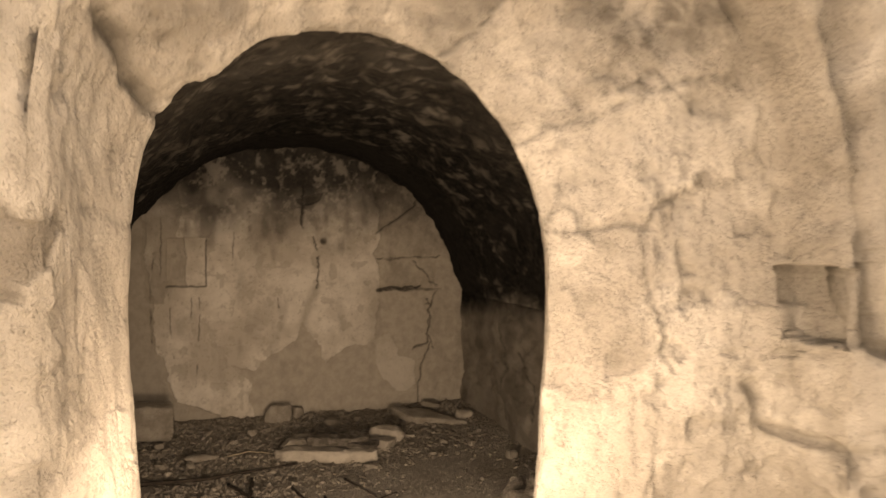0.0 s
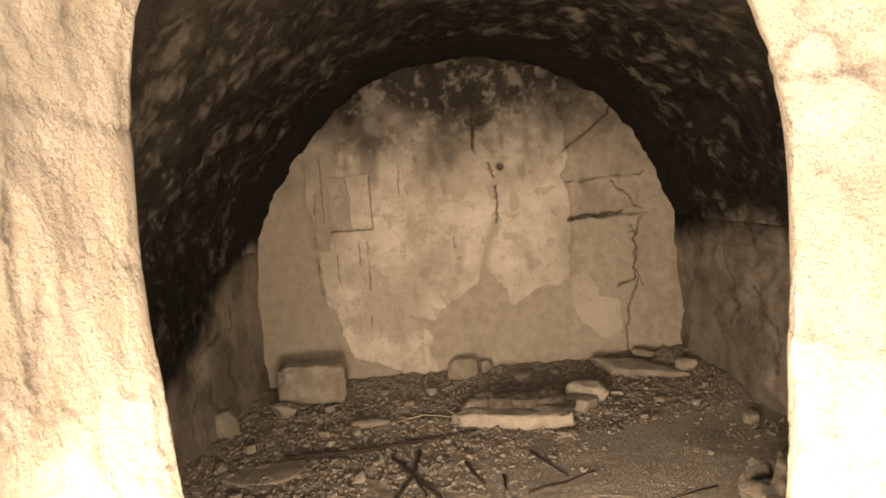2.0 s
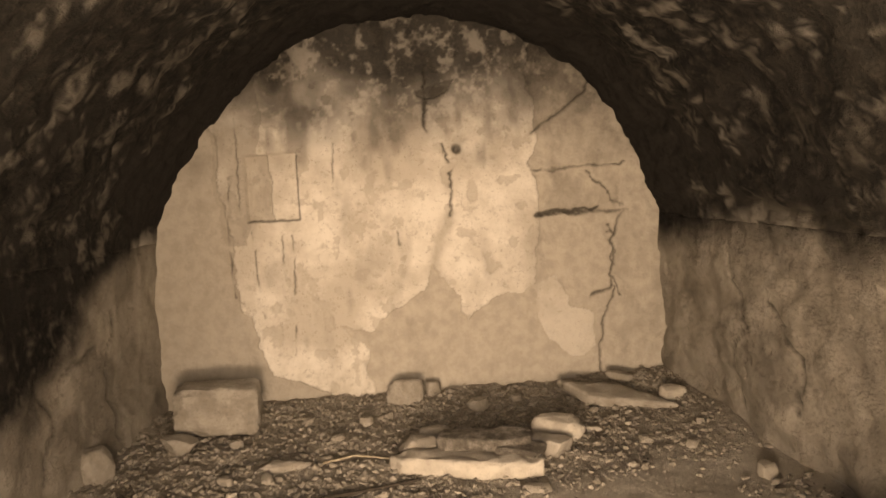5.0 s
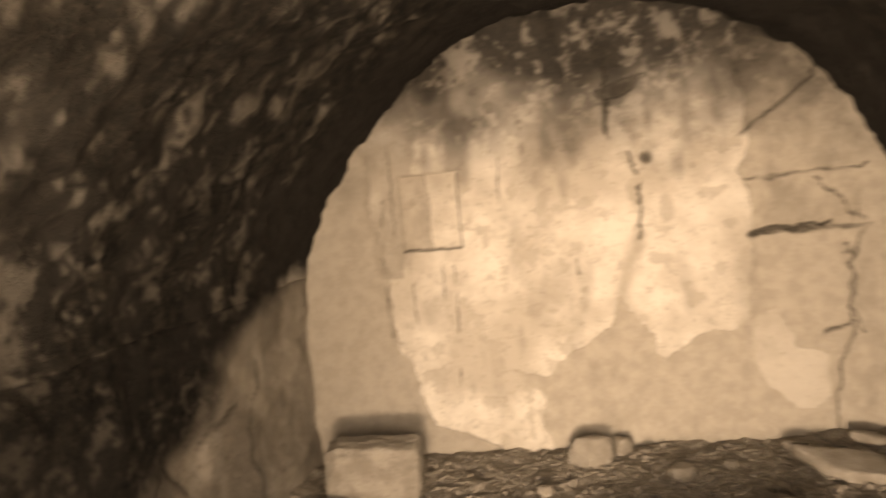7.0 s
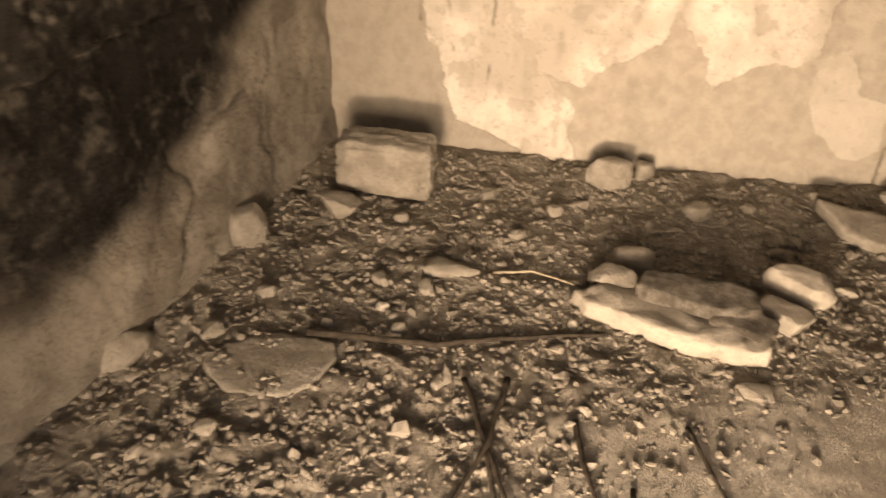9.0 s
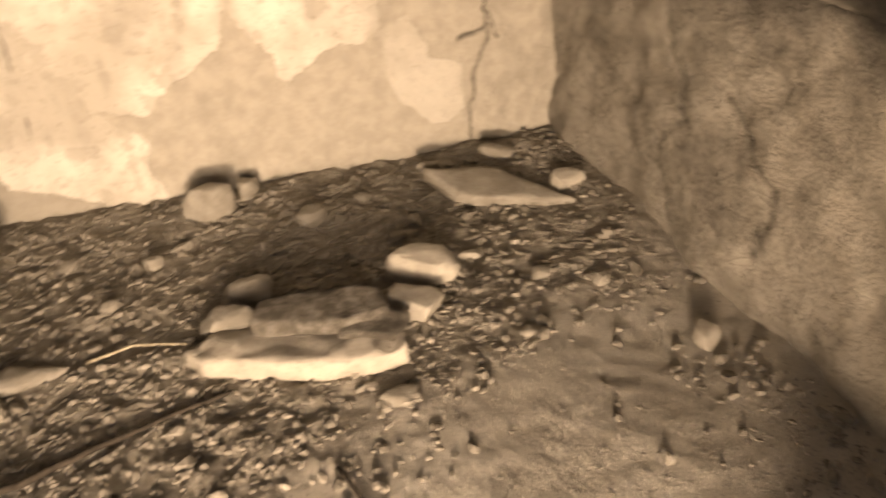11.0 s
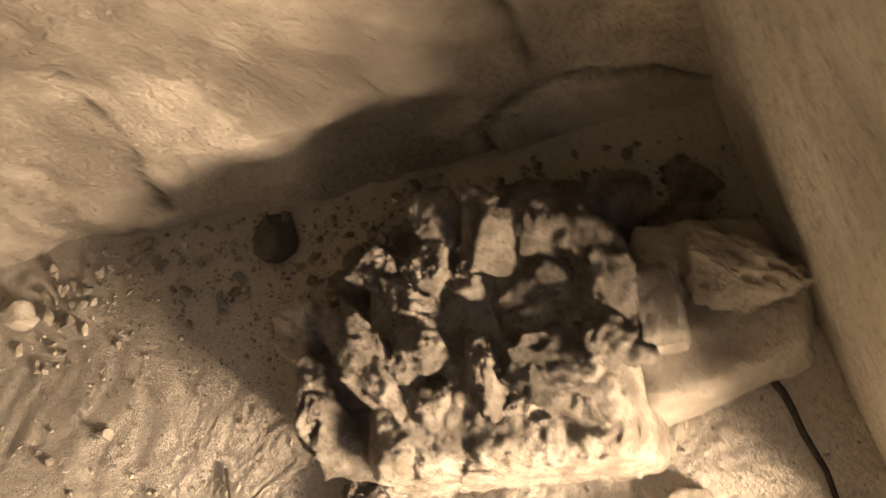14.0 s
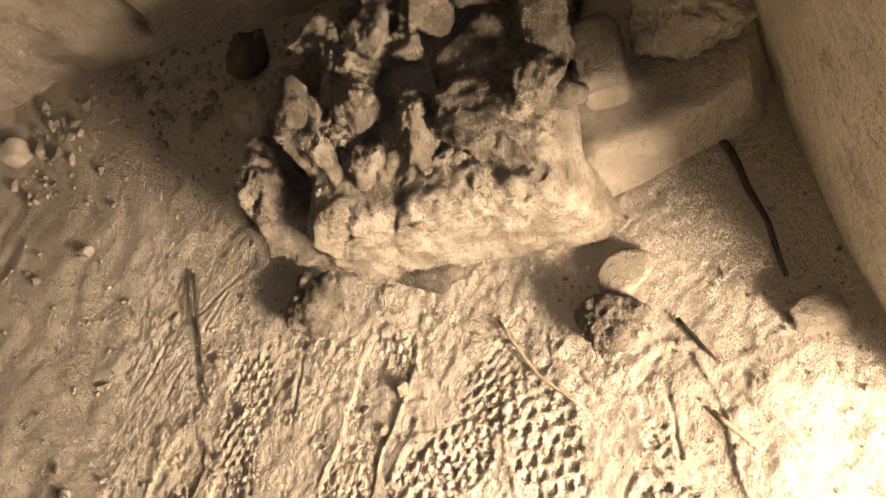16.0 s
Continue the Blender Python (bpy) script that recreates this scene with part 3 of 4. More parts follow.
# ---- loose things ----
def rock_mesh(name, size, seed, material, cuts=9, rough=0.03, levels=4, flat=0.0):
    """A broken stone: a ball cut by planes, with chipped faces. size: its full length, width and height."""
    rng = np.random.default_rng(seed)
    bm = bmesh.new()
    bmesh.ops.create_icosphere(bm, subdivisions=levels, radius=1.0)
    v = np.array([q.co[:] for q in bm.verts])
    faces = [[q.index for q in f.verts] for f in bm.faces]
    bm.free()
    normals = rng.normal(size=(cuts, 3))
    normals /= np.linalg.norm(normals, axis=1)[:, None]
    planes = [(n, rng.uniform(0.5, 0.82)) for n in normals]
    planes += [((0, 0, 1), 0.62 - flat), ((0, 0, -1), 0.6)]
    for n, dd in planes:
        n = np.asarray(n, float)
        over = np.maximum(v @ n - dd, 0)
        v = v - over[:, None] * n * 0.92
    v = v * (1 + rough * 2.2 * fbm(v + seed * 3.1, 0.55, 3, seed)[:, None] + rough * 1.3 * fbm(v + seed, 0.16, 4, seed + 5, 0.65)[:, None])
    lo, hi = v.min(0), v.max(0)
    v = (v - (lo + hi) / 2) / (hi - lo) * np.asarray(size)
    v[:, 2] += size[2] / 2
    return mesh_of(name, v, faces, material, True)


def stone(name, size, place, turn=0.0, seed=1, material=None, label="", category="stone", group="", tilt=(0, 0), cuts=9, rough=0.03, flat=0.0, levels=4):
    ob = new(name, rock_mesh(name, size, seed, material or M_STONE, cuts, rough, levels, flat))
    ob.matrix_basis = pose(*place, tilt[0], tilt[1], turn)
    return tagged(ob, label, category, group)


def block_mesh(name, size, seed, material, edge=0.06, rough=0.006, n=26, chip=0.02):
    """A squared block with worn, chipped edges."""
    bm = bmesh.new()
    bmesh.ops.create_cube(bm, size=2.0)
    bmesh.ops.subdivide_edges(bm, edges=bm.edges[:], cuts=n, use_grid_fill=True)
    v = np.array([q.co[:] for q in bm.verts])
    faces = [[q.index for q in f.verts] for f in bm.faces]
    bm.free()
    half = np.asarray(size) / 2
    q = v * half
    core = np.clip(q, -(half - edge), half - edge)
    out = q - core
    ln = np.linalg.norm(out, axis=1)[:, None]
    q = np.where(ln > 1e-9, core + out / np.maximum(ln, 1e-9) * np.minimum(ln, edge), q)
    corner = (np.abs(v) > 0.8).sum(1) >= 2
    q = q - (v / np.linalg.norm(v, axis=1)[:, None]) * (chip * corner * np.clip(0.4 + fbm(q + seed, 0.09, 3, seed), 0, 1))[:, None]
    q = q + v / np.linalg.norm(v, axis=1)[:, None] * (rough * fbm(q + seed, 0.12, 4, seed + 3) + rough * 0.9 * fbm(q + seed, 0.03, 3, seed + 7, 0.7))[:, None]
    q[:, 2] += half[2]
    return mesh_of(name, q, faces, material, True)


def block(name, size, place, turn=0.0, seed=1, material=None, label="", category="stone", tilt=(0, 0), **kw):
    ob = new(name, block_mesh(name, size, seed, material or M_STONE, **kw))
    ob.matrix_basis = pose(*place, tilt[0], tilt[1], turn)
    return tagged(ob, label, category)



def slab_mesh(name, outline, height, seed, material):
    """A broken flat slab with a given outline, bevelled and uneven."""
    bm = bmesh.new()
    base = [bm.verts.new((x, y, 0)) for x, y in outline]
    face = bm.faces.new(base)
    top = bmesh.ops.extrude_face_region(bm, geom=[face])["geom"]
    for q in top:
        if isinstance(q, bmesh.types.BMVert):
            q.co.z += height
    bmesh.ops.recalc_face_normals(bm, faces=bm.faces)
    bmesh.ops.bevel(bm, geom=bm.edges[:], offset=min(0.008, height * 0.2), segments=1, affect="EDGES")
    bmesh.ops.triangulate(bm, faces=bm.faces[:])
    for _ in range(3):
        bmesh.ops.subdivide_edges(bm, edges=[e for e in bm.edges if e.calc_length() > 0.022], cuts=1)
        bmesh.ops.triangulate(bm, faces=bm.faces[:])
    v = np.array([q.co[:] for q in bm.verts])
    v[:, 2] += np.where(v[:, 2] > height * 0.4, 1, 0.2) * height * 0.16 * fbm(v + seed, 0.10, 4, seed, 0.6)
    v[:, :2] += 0.006 * np.stack([fbm(v + seed, 0.05, 3, seed + 1), fbm(v + seed, 0.05, 3, seed + 2)], 1)
    faces = [[q.index for q in f.verts] for f in bm.faces]
    bm.free()
    return mesh_of(name, v, faces, material, True)


def slab(name, outline, height, place, turn, seed, material, label, tilt=(0, 0)):
    ob = new(name, slab_mesh(name, outline, height, seed, material))
    ob.matrix_basis = pose(*place, tilt[0], tilt[1], turn)
    return tagged(ob, label, "stone")


def lie(x, y):
    """The floor's height at a place."""
    i, j = np.clip(np.searchsorted(ux, x), 0, len(ux) - 1), np.clip(np.searchsorted(uy, y), 0, len(uy) - 1)
    return gz2[i * len(uy) + j]


# by the end wall
block("stone_block", (0.405, 0.20, 0.235), (-0.535, 5.70, lie(-0.54, 5.7) + 0.03), 3, 3, M_STONE, "squared tan stone block lying on small rubble by the wall", edge=0.03, chip=0.018, tilt=(3, 3))
stone("stone", (0.18, 0.13, 0.09), (-0.66, 5.46, lie(-0.66, 5.46) - 0.01), 10, 11, M_STONE, "flat tan stone wedged under the squared block")
stone("stone", (0.07, 0.06, 0.06), (-0.40, 5.45, lie(-0.4, 5.45) - 0.01), 40, 12, M_STONE, "small tan stone beside the squared block", levels=3)
stone("stone", (0.16, 0.15, 0.16), (-0.93, 5.16, lie(-0.93, 5.16) - 0.03), 25, 13, M_STONE, "tan stone at the foot of the plastered wall")
stone("stone", (0.22, 0.16, 0.12), (-1.02, 4.42, lie(-1.0, 4.42) - 0.03), 60, 14, M_STONE, "tan stone lying along the foot of the wall")
stone("stone", (0.20, 0.13, 0.17), (0.40, 5.95, lie(0.4, 5.95) - 0.05), 5, 15, M_STONE, "rounded tan stone leaning against the end wall", rough=0.015, cuts=5)
stone("stone", (0.13, 0.10, 0.07), (0.77, 5.78, lie(0.77, 5.78) - 0.025), 30, 16, M_STONE, "half-buried round stone in the gravel", rough=0.015, cuts=4)
stone("stone", (0.11, 0.09, 0.10), (0.55, 6.05, lie(0.55, 6.05) - 0.03), 70, 17, M_STONE, "small stone at the foot of the end wall", levels=3)
slab("stone_slab", [(-0.27, 0.15), (0.02, 0.10), (0.25, -0.20), (0.05, -0.15), (-0.18, -0.06)], 0.055, (1.50, 5.74, lie(1.5, 5.74) - 0.01), 0, 18, M_STONE, "flat wedge-shaped slab half sunk in gravel in the corner", (6, 3))
stone("stone", (0.14, 0.09, 0.08), (1.76, 5.66, lie(1.76, 5.66) - 0.01), -20, 19, M_PALE, "pale rounded stone in the corner")
stone("stone", (0.10, 0.07, 0.06), (1.28, 5.98, lie(1.28, 5.98) - 0.01), -20, 20, M_STONE, "small tan stone at the foot of the end wall", levels=3)
stone("stone", (0.16, 0.10, 0.06), (1.58, 5.98, lie(1.58, 5.98) - 0.01), -14, 29, M_STONE, "flat tan stone at the foot of the end wall", levels=3)

# the heap of slabs in the middle
slab("stone_slab", [(-0.33, 0.00), (-0.26, -0.06), (-0.05, -0.10), (0.20, -0.105), (0.33, -0.06), (0.31, 0.06), (0.10, 0.11), (-0.22, 0.09)], 0.075, (0.63, 4.985, lie(0.63, 4.98) - 0.005), -13, 21, M_PALE,
     "long pale limestone slab lying on the gravel")
slab("stone_slab", [(-0.20, -0.05), (0.06, -0.08), (0.20, -0.03), (0.18, 0.08), (-0.05, 0.10), (-0.19, 0.06)], 0.05, (0.72, 5.045, lie(0.7, 5.04) + 0.062), -10, 22, M_PITTED, "broken slab lying on the long pale slab", (4, 0))
slab("stone_slab", [(-0.09, -0.07), (0.08, -0.06), (0.10, 0.05), (-0.06, 0.08)], 0.035, (0.86, 4.975, lie(0.85, 4.97) + 0.068), -25, 23, M_PITTED, "pitted brown flake lying on the pale slab", (3, 5))
stone("stone", (0.19, 0.11, 0.09), (0.45, 5.15, lie(0.45, 5.15) - 0.01), -10, 24, M_STONE, "flat tan stone behind the pale slab")
stone("stone", (0.20, 0.12, 0.10), (0.50, 5.32, lie(0.5, 5.32) - 0.02), 10, 25, M_STONE, "tan stone behind the heap of slabs")
stone("stone", (0.25, 0.15, 0.11), (1.08, 5.26, lie(1.08, 5.26) - 0.01), -18, 26, M_PALE, "pale rounded stone beside the heap of slabs", rough=0.02, cuts=6)
stone("stone", (0.15, 0.18, 0.08), (1.02, 5.09, lie(1.02, 5.09) - 0.005), 35, 27, M_PALE, "pale flat stone beside the heap of slabs", rough=0.02)
stone("stone", (0.12, 0.08, 0.04), (0.88, 4.72, lie(0.88, 4.72) - 0.015), 0, 28, M_STONE, "flat stone half buried before the slabs", levels=3)

# single stones over the floor
LOOSE = [(-0.13, 5.14, 0.22, 0.12, 0.05, 5), (-0.23, 4.77, 0.06, 0.045, 0.035, 40), (-0.31, 4.87, 0.05, 0.04, 0.03, 10), (-0.19, 5.01, 0.08, 0.06, 0.05, 80), (1.26, 5.34, 0.09, 0.05, 0.03, 0), (0.07, 5.42, 0.07, 0.06, 0.05, 20),
         (-0.36, 5.02, 0.08, 0.07, 0.05, 0), (-0.05, 4.55, 0.06, 0.05, 0.035, 60), (1.30, 4.86, 0.06, 0.05, 0.03, 0), (0.98, 5.86, 0.06, 0.05, 0.05, 0), (-0.72, 4.85, 0.07, 0.06, 0.05, 30), (-0.80, 4.60, 0.08, 0.06, 0.05, 75),
         (1.45, 5.15, 0.07, 0.05, 0.04, 15), (1.62, 5.05, 0.06, 0.05, 0.04, 55), (0.2, 5.65, 0.07, 0.05, 0.05, 25), (1.05, 5.55, 0.07, 0.06, 0.04, 10), (-0.1, 5.75, 0.08, 0.06, 0.05, 45), (-0.62, 4.20, 0.07, 0.05, 0.04, 5)]
for k, (x, y, a, b, c, turn) in enumerate(LOOSE):
    stone("stone", (a, b, c), (x, y, lie(x, y) - c * 0.25), turn, 100 + k, M_PALE if k in (1, 2, 4) else M_STONE, "small loose limestone lying in the gravel", group="loose stones on the floor", levels=3)
slab("stone_slab", [(0.2 * math.cos(a) * (1 + 0.12 * math.sin(3 * a)), 0.15 * math.sin(a)) for a in [i * math.pi / 7 for i in range(14)]], 0.03, (-0.56, 4.50, lie(-0.56, 4.5) - 0.012), 20, 31, M_STONE,
     "flat rounded slab sunk into the floor")
stone("stone", (0.11, 0.08, 0.06), (1.76, 4.66, lie(1.76, 4.66) - 0.01), 70, 32, M_PALE, "pale rounded stone by the foot of the wall", rough=0.02)
stone("stone", (0.12, 0.11, 0.05), (1.83, 3.87, lie(1.8, 3.87) - 0.01), 10, 33, M_DARK, "dark round sooted stone by the foot of the wall", rough=0.015, cuts=4)

# the heap of stones in the near corner
Z0 = lie(1.45, 3.3)


def crag_mesh(name, size, seed, material, cuts=12, pit=0.005, levels=5):
    """A weathered lump of limestone: broken planes, then pits and grit of a fixed size over them."""
    me = rock_mesh(name, size, seed, material, cuts, 0.05, levels)
    v = np.empty(len(me.vertices) * 3)
    me.vertices.foreach_get("co", v)
    v = v.reshape(-1, 3)
    out = v - np.array([0, 0, size[2] / 2])
    out /= np.linalg.norm(out, axis=1)[:, None] + 1e-9
    q = v + seed * 1.37
    rise = pit * fbm(q, 0.045, 3, seed + 2, 0.6) - 1.6 * pit * step(0.15, 0.6, fbm(q, 0.022, 3, seed + 4, 0.6)) + 0.5 * pit * fbm(q, 0.008, 2, seed + 9)
    v = v + out * rise[:, None]
    me.vertices.foreach_set("co", v.ravel())
    me.polygons.foreach_set("use_smooth", [True] * len(me.polygons))
    me.update()
    return me


def crag(size, place, turn, seed, material, label, tilt=(0, 0), group="", **kw):
    ob = new("stone", crag_mesh("stone", size, seed, material, **kw))
    ob.matrix_basis = pose(*place, tilt[0], tilt[1], turn)
    return tagged(ob, label, "stone", group)


def worn_block(size, seed, material):
    """The large block: a round front arris, pitted by weather, and rough on top."""
    me = block_mesh("building_stone", size, seed, material, edge=0.035, rough=0.003, n=90, chip=0.004)
    v = np.empty(len(me.vertices) * 3)
    me.vertices.foreach_get("co", v)
    v = v.reshape(-1, 3)
    q = v + 5.1
    top = step(0.45, 0.95, v[:, 2] / size[2])
    v[:, 2] += (0.006 * fbm(q, 0.06, 4, 311, 0.6) - 0.006 * step(0.1, 0.5, fbm(q, 0.03, 3, 313, 0.6))) * top
    front = step(-0.3, -0.5, v[:, 0] / size[0])
    v[:, 0] += front * (0.003 * fbm(q, 0.02, 3, 317, 0.7) + 0.003 * step(0.35, 0.7, fbm(q, 0.025, 3, 319)))
    v[:, 1] *= 1 - 0.10 * v[:, 2] / size[2]
    me.vertices.foreach_set("co", v.ravel())
    me.update()
    return me


ob = new("building_stone", worn_block((0.38, 0.47, 0.225), 41, M_BLOCK))
ob.matrix_basis = pose(1.475, 3.315, Z0 - 0.012, 0, 0, 3)
tagged(ob, "large pitted limestone block under a heap of broken stones", "stone")
crag((0.26, 0.15, 0.25), (1.405, 3.645, Z0 - 0.015), 28, 42, M_PITTED, "jagged pitted stone standing beside the large block", (6, -10), cuts=16, pit=0.010)
crag((0.24, 0.09, 0.11), (1.455, 3.515, Z0 + 0.185), 38, 51, M_PITTED, "long jagged stone lying across the edge of the large block", (12, -8), cuts=14, pit=0.009)
crag((0.15, 0.13, 0.20), (1.56, 3.73, Z0 - 0.01), 70, 52, M_STONE, "upright tan stone leaning beside the jagged one", (10, 6), pit=0.003)
slab("stone_slab", [(-0.165, 0.10), (-0.085, -0.135), (0.02, -0.15), (0.12, -0.10), (0.14, 0.09), (0.02, 0.13)], 0.125, (1.53, 2.99, Z0 - 0.005), 0, 43, M_STONE, "flat tan boulder with a sharp edge beside the large block", (-3, 4))
crag((0.19, 0.12, 0.12), (1.545, 2.925, Z0 + 0.108), 64, 44, M_STONE, "wedge-shaped tan stone lying on the flat boulder", (4, 8), cuts=9, pit=0.003)
block("brick", (0.13, 0.075, 0.07), (1.515, 3.055, Z0 + 0.115), 8, 45, M_STONE, "small squared tan brick lying on the flat boulder", "brick", edge=0.008, chip=0.008, rough=0.003, n=16)
TOP = Z0 + 0.205
# a rim of larger lumps round a hollow, and the lumps before it: place, size, turn
HEAP = [(1.635, 3.285, 0.02, 0.13, 0.12, 0.12, 10), (1.645, 3.185, 0.02, 0.13, 0.16, 0.12, -20), (1.60, 3.125, 0.01, 0.14, 0.09, 0.12, 25), (1.535, 3.105, 0.0, 0.12, 0.07, 0.10, 8), (1.455, 3.12, 0.0, 0.11, 0.10, 0.06, -15),
        (1.385, 3.215, 0, 0.135, 0.145, 0.065, 12), (1.345, 3.165, 0, 0.12, 0.05, 0.055, 40), (1.395, 3.305, 0, 0.15, 0.065, 0.085, 12), (1.335, 3.285, -0.03, 0.07, 0.07, 0.06, 30), (1.465, 3.395, 0.01, 0.13, 0.09, 0.09, 55),
        (1.53, 3.42, 0.01, 0.11, 0.10, 0.09, -12), (1.59, 3.40, 0.0, 0.10, 0.09, 0.09, 33), (1.61, 3.48, -0.01, 0.11, 0.10, 0.10, 70), (1.42, 3.145, 0, 0.07, 0.06, 0.05, 15), (1.405, 3.09, -0.005, 0.08, 0.05, 0.045, 60),
        (1.57, 3.34, 0.0, 0.08, 0.07, 0.06, 0), (1.47, 3.32, -0.005, 0.07, 0.06, 0.05, 80), (1.52, 3.24, -0.01, 0.12, 0.12, 0.04, 20), (1.36, 3.40, -0.01, 0.09, 0.07, 0.06, 10), (1.56, 3.19, 0, 0.06, 0.06, 0.05, 44),
        (1.68, 3.36, 0.0, 0.10, 0.10, 0.10, 15), (1.44, 3.44, 0.0, 0.08, 0.06, 0.06, 65)]
for k, (x, y, dz, a, b, c, turn) in enumerate(HEAP):
    crag((a, b, c), (x + 0.03 * (x < 1.42), y, TOP + dz - 0.006), turn, 200 + k, M_PITTED, "broken limestone lump heaped on the large block", (random.uniform(-12, 12), random.uniform(-12, 12)), "stones heaped on the block",
         pit=0.005 if k not in (5, 6) else 0.002, levels=5 if a > 0.09 else 4)
BEHIND = [(1.60, 3.58, 0.12, 0.10, 0.12), (1.72, 3.55, 0.10, 0.09, 0.07), (1.76, 3.42, 0.12, 0.10, 0.10), (1.77, 3.28, 0.14, 0.12, 0.12), (1.76, 3.12, 0.12, 0.12, 0.10), (1.70, 3.03, 0.12, 0.10, 0.09), (1.78, 3.00, 0.10, 0.09, 0.06), (1.66, 3.62, 0.12, 0.10, 0.15),
          (1.62, 3.83, 0.07, 0.06, 0.05), (1.74, 3.66, 0.07, 0.06, 0.05), (1.69, 3.46, 0.12, 0.11, 0.20), (1.73, 3.20, 0.14, 0.14, 0.20), (1.68, 3.34, 0.12, 0.11, 0.20)]
for k, (x, y, a, b, c) in enumerate(BEHIND):
    crag((a, b, c), (x, y, lie(x, y) - 0.012), k * 37, 240 + k, M_PITTED, "dull stone between the heap and the wall", (0, 0), "stones behind the heap", levels=4)
crag((0.13, 0.13, 0.06), (1.245, 3.63, lie(1.24, 3.63) - 0.012), 0, 46, M_PITTED, "crumbly pale stone in the dust before the heap", pit=0.006)
stone("stone", (0.07, 0.09, 0.03), (1.245, 3.065, lie(1.245, 3.065) - 0.006), 20, 47, M_STONE, "smooth pale pebble in the dust before the heap", rough=0.01, cuts=3)
crag((0.11, 0.09, 0.06), (1.168, 3.085, lie(1.168, 3.085) - 0.012), 60, 48, M_PITTED, "pitted brown lump in the trodden dust", pit=0.007)
stone("stone", (0.07, 0.05, 0.04), (1.155, 2.815, lie(1.15, 2.82) - 0.01), 100, 49, M_STONE, "small tan stone by the door jamb", rough=0.04)
stone("stone", (0.15, 0.10, 0.07), (1.29, 3.40, lie(1.29, 3.4) - 0.03), 100, 50, M_PITTED, "small lump at the foot of the large block", rough=0.05, levels=3)


# twigs
def twig(name, pts, r, label, material=None):
    """A crooked dry twig, thinner at its end, lying on the floor."""
    p = [Vector((x, y, lie(x, y) + z)) for x, y, z in pts]
    line = []
    for a, b in zip(p, p[1:]):
        n = max(3, int((b - a).length / 0.03))
        for i in range(n):
            q = a.lerp(b, i / n)
            w = noise.noise_vector(q * 14) * 0.006
            line.append(q + Vector((w.x, w.y, abs(w.z) * 0.6)))
    line.append(p[-1])
    bm = bmesh.new()
    last = None
    for i, q in enumerate(line):
        way_ = (line[min(i + 1, len(line) - 1)] - line[max(i - 1, 0)]).normalized()
        side = way_.cross(Vector((0, 0, 1))).normalized()
        over = side.cross(way_)
        rr = r * (1 - 0.55 * i / len(line)) * (1 + 0.2 * noise.noise(q * 60))
        loop = [bm.verts.new(q + (side * math.cos(a) + over * math.sin(a)) * rr) for a in [k * math.tau / 7 for k in range(7)]]
        if last:
            for k in range(7):
                bm.faces.new((last[k], last[(k + 1) % 7], loop[(k + 1) % 7], loop[k]))
        else:
            bm.faces.new(loop[::-1])
        last = loop
    bm.faces.new(last)
    v = [q.co[:] for q in bm.verts]
    bm.verts.index_update()
    faces = [[q.index for q in f.verts] for f in bm.faces]
    bm.free()
    return tagged(new(name, mesh_of(name, v, faces, material or M_TWIG)), label, "twig")


twig("branch", [(-0.50, 4.66, 0.012), (-0.08, 4.71, 0.018), (0.13, 4.80, 0.02), (0.30, 4.86, 0.012), (0.44, 4.89, 0.008)], 0.013, "long thin dry branch lying across the gravel")
twig("twig", [(0.16, 4.58, 0.03), (0.14, 4.30, 0.02), (0.03, 3.90, 0.006)], 0.011, "forked dark dry twig lying on the dust")
twig("twig", [(0.03, 4.57, 0.01), (0.14, 4.31, 0.012), (0.32, 3.95, 0.006)], 0.010, "dark dry twig crossing a forked one")
twig("twig", [(0.14, 4.30, 0.015), (0.20, 4.12, 0.008), (0.22, 3.98, 0.006)], 0.007, "short dark dry twig under a forked one")
twig("twig", [(0.37, 4.48, 0.008), (0.40, 4.32, 0.012), (0.45, 4.19, 0.006)], 0.010, "short curved dry twig on the dust")
twig("twig", [(0.68, 4.52, 0.008), (0.74, 4.34, 0.01), (0.80, 4.19, 0.006)], 0.007, "thin straight dry twig on the dust")
twig("twig", [(0.53, 4.27, 0.008), (0.53, 4.10, 0.008)], 0.008, "stub of dry twig on the dust")
twig("twig", [(0.62, 4.08, 0.006), (0.78, 4.13, 0.01), (0.92, 4.22, 0.006)], 0.006, "thin dry twig on the dust")
twig("twig", [(1.35, 3.955, 0.006), (1.29, 3.935, 0.008), (1.20, 3.905, 0.006), (1.08, 3.86, 0.003)], 0.0034, "curved dry twig lying in the trodden dust")
twig("twig", [(1.17, 2.995, 0.006), (1.13, 2.965, 0.006), (1.105, 2.943, 0.003)], 0.004, "thin dry stalk in the trodden dust")
# dark rod added to draw the dark line of the jamb's foot edge
twig("jamb_foot_line", [(1.46, 2.925, 0.01), (1.38, 2.895, 0.012), (1.29, 2.868, 0.012), (1.215, 2.85, 0.004)], 0.007, "thin dark rod added for the dark line at the jamb's foot edge")
twig("straw", [(0.02, 5.17, 0.012), (0.16, 5.18, 0.02), (0.31, 5.16, 0.012)], 0.006, "bleached dry stalk lying on the gravel", M_STRAW)
twig("straw", [(1.04, 2.96, 0.006), (0.99, 2.90, 0.004)], 0.004, "bleached dry stalk in the dust", M_STRAW)
twig("straw", [(1.19, 3.27, 0.006), (1.10, 3.20, 0.005), (1.05, 3.13, 0.004)], 0.003, "thin bleached stalk in the dust", M_STRAW)


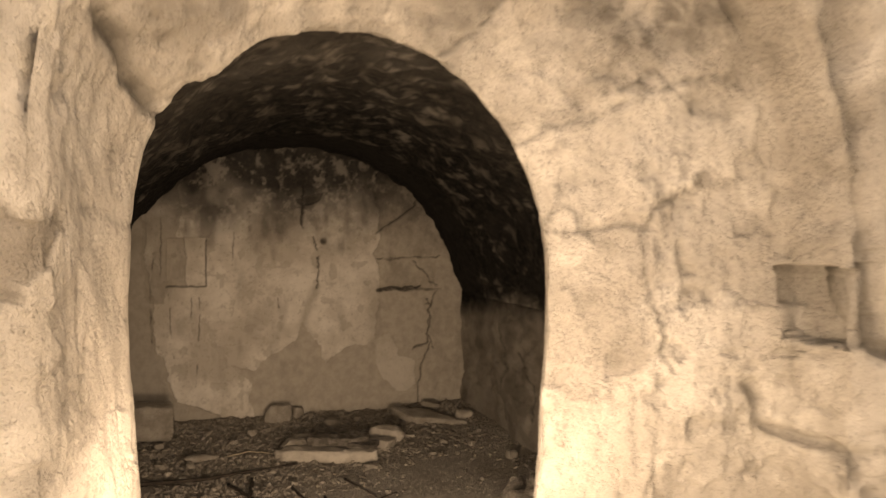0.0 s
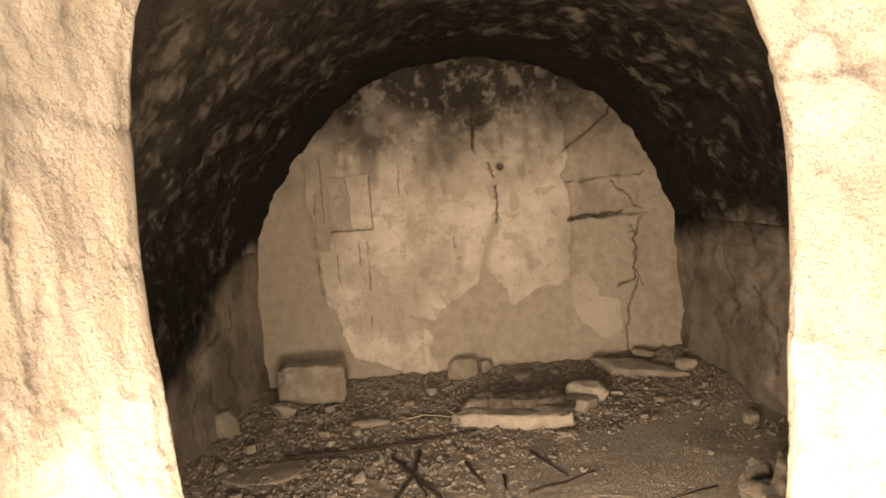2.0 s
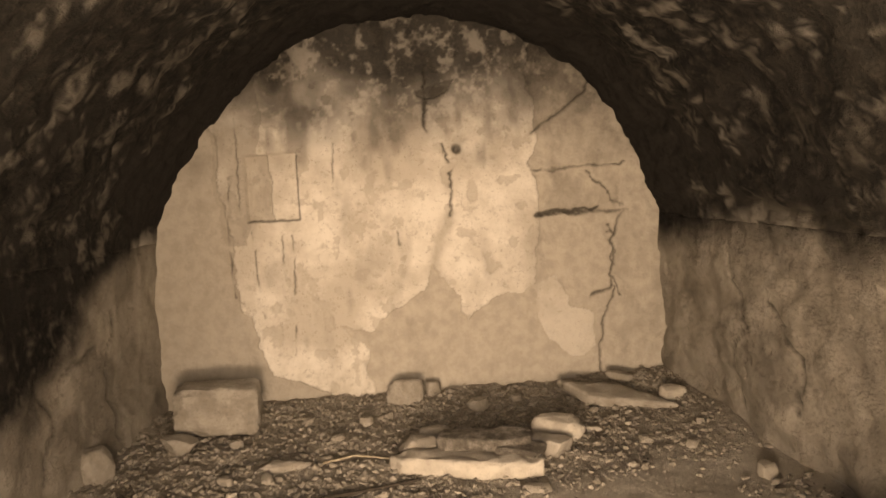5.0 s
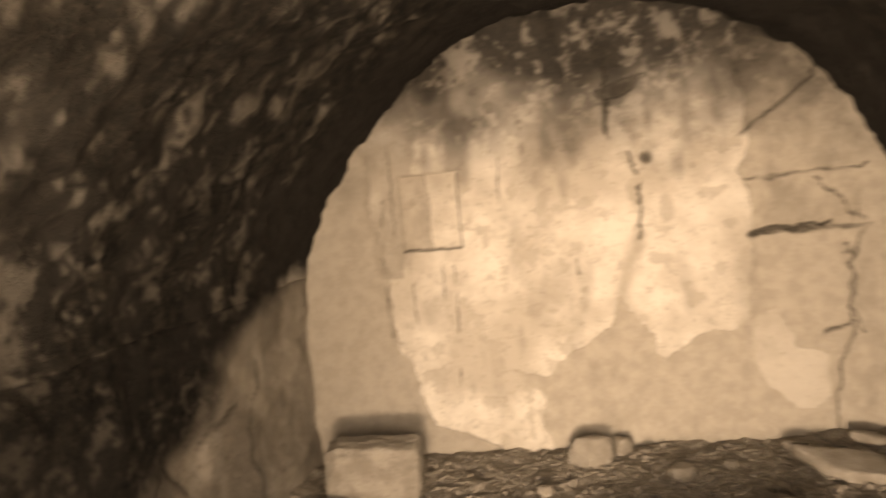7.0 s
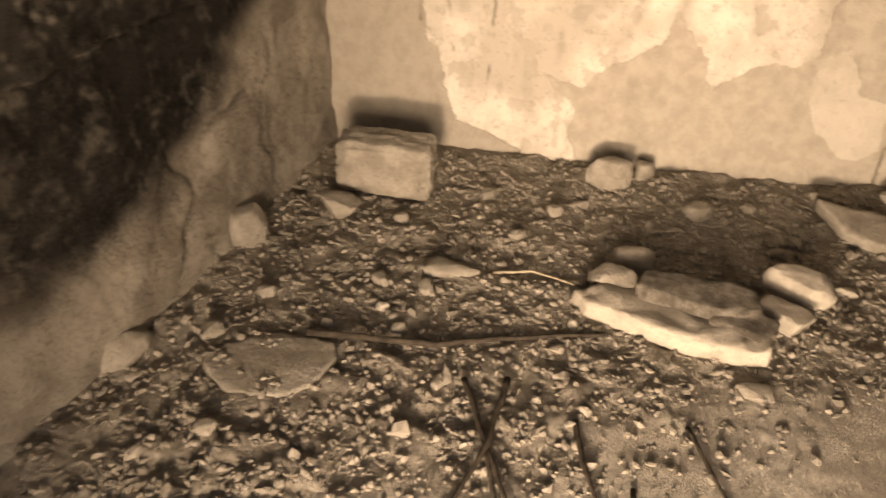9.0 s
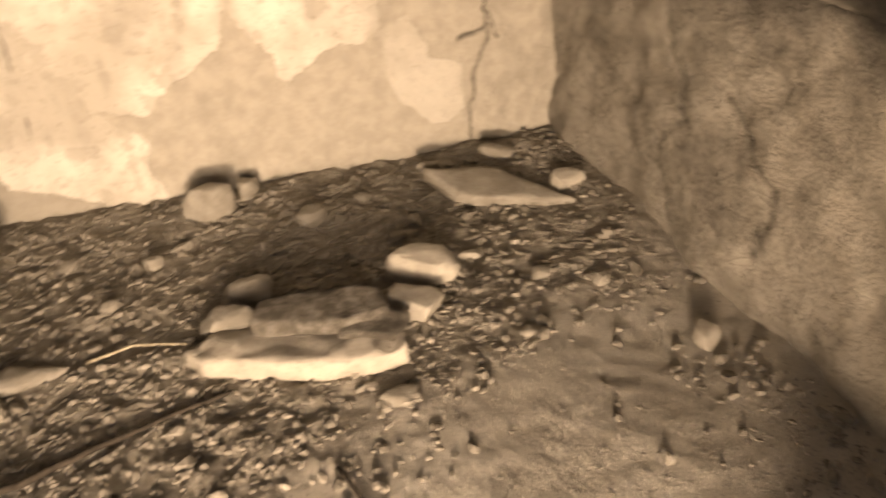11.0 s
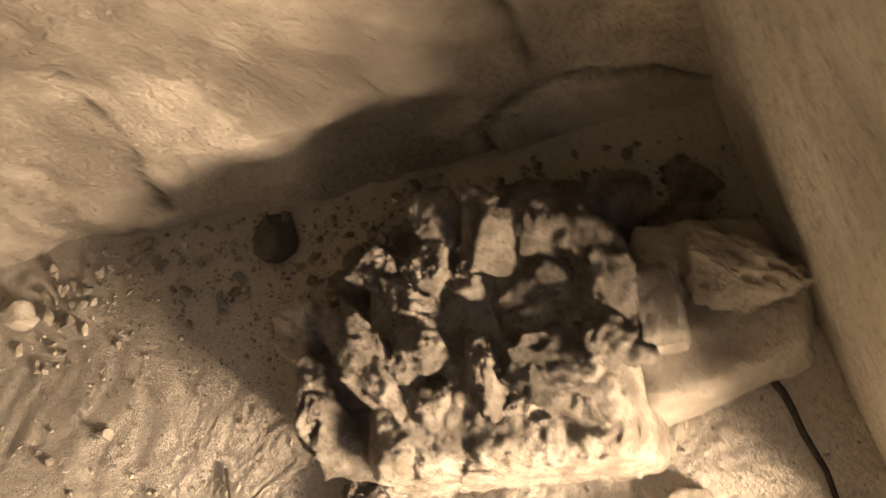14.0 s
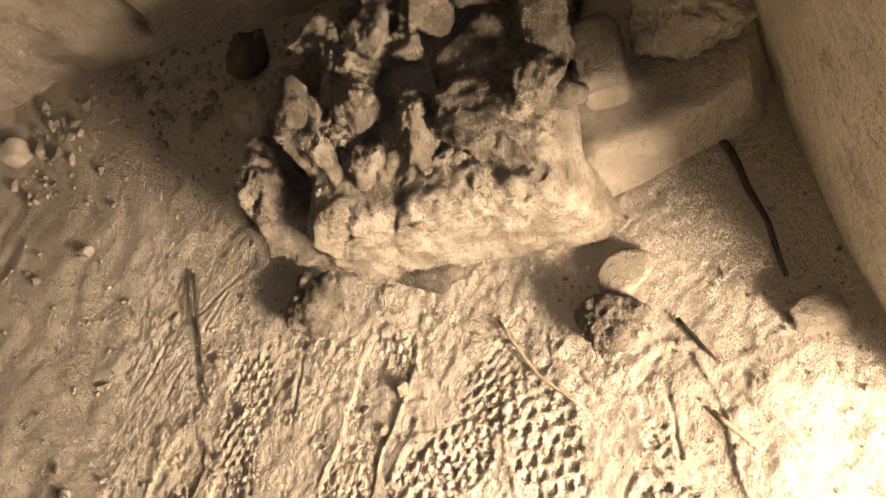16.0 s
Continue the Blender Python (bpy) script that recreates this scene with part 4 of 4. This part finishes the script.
def scatter(name, n, area, sizes, seed, keep, material, label, sink=0.3):
    """Many little stones in one mesh."""
    rng = np.random.default_rng(seed)
    bm = bmesh.new()
    bmesh.ops.create_icosphere(bm, subdivisions=1, radius=1.0)
    v0 = np.array([q.co[:] for q in bm.verts])
    f0 = np.array([[q.index for q in f.verts] for f in bm.faces])
    bm.free()
    V, T_ = [], []
    made = 0
    while made < n:
        x, y = rng.uniform(area[0], area[1]), rng.uniform(area[2], area[3])
        if rng.random() > keep(x, y):
            continue
        r = sizes[0] * (sizes[1] / sizes[0]) ** (rng.random() ** 2.2)
        q = v0 * (1 + 0.28 * rng.normal(size=(len(v0), 1))) * (r * np.array([rng.uniform(0.8, 1.5), rng.uniform(0.7, 1.1), rng.uniform(0.5, 0.9)]))
        m = np.array(Euler((rng.uniform(-0.5, 0.5), rng.uniform(-0.5, 0.5), rng.uniform(0, 6.3))).to_matrix())
        V.append(q @ m.T + [x, y, lie(x, y) + r * (0.6 - sink)])
        T_.append(f0 + made * len(v0))
        made += 1
    ob = new(name, mesh_of(name, np.concatenate(V), np.concatenate(T_), material, False))
    return tagged(ob, label, "gravel", kind="stuff")


def on_rubble(x, y):
    i, j = min(np.searchsorted(ux, x), len(ux) - 1), min(np.searchsorted(uy, y), len(uy) - 1)
    return 0.04 + 0.96 * rubble[i * len(uy) + j]


scatter("gravel", 14000, (-1.1, 1.9, 3.4, 6.14), (0.004, 0.014), 5, on_rubble, M_GRAVEL, "loose grey-brown gravel and dirt crumbs over the floor")
scatter("pebbles", 260, (-1.1, 1.9, 3.6, 6.12), (0.011, 0.027), 6, on_rubble, M_GRAVEL, "scattered small pebbles among the gravel", 0.35)
scatter("crumbs", 5200, (0.55, 1.85, 2.75, 4.4), (0.0012, 0.0042), 7, lambda x, y: 0.3 + 0.7 * (x > 1.5), M_CRUMB, "dirt crumbs on the trodden dust")
scatter("wall_foot_rubble", 420, (1.55, 1.9, 3.0, 4.6), (0.004, 0.02), 8, lambda x, y: 0.15 + 0.85 * step(1.6, 1.85, np.array(x)), M_CRUMB, "crumbled dark rubble along the foot of the wall", 0.3)

# ---- unseen shell standing for the rock round the chamber, added against light leaks ----
bm = bmesh.new()
bmesh.ops.create_cube(bm, size=1.0, matrix=Matrix.Translation((0.5, 5.35, 2.3)) @ Matrix.Diagonal((16.0, 7.0, 6.4, 1)))
bmesh.ops.delete(bm, geom=[f for f in bm.faces if f.normal.y < -0.5], context="FACES")
me = bpy.data.meshes.new("rock_shell")
bm.to_mesh(me)
bm.free()
me.materials.append(M_GROUND)
tagged(new("rock_shell", me), "unseen shell of rock added round the chamber to keep light out", kind="structure")
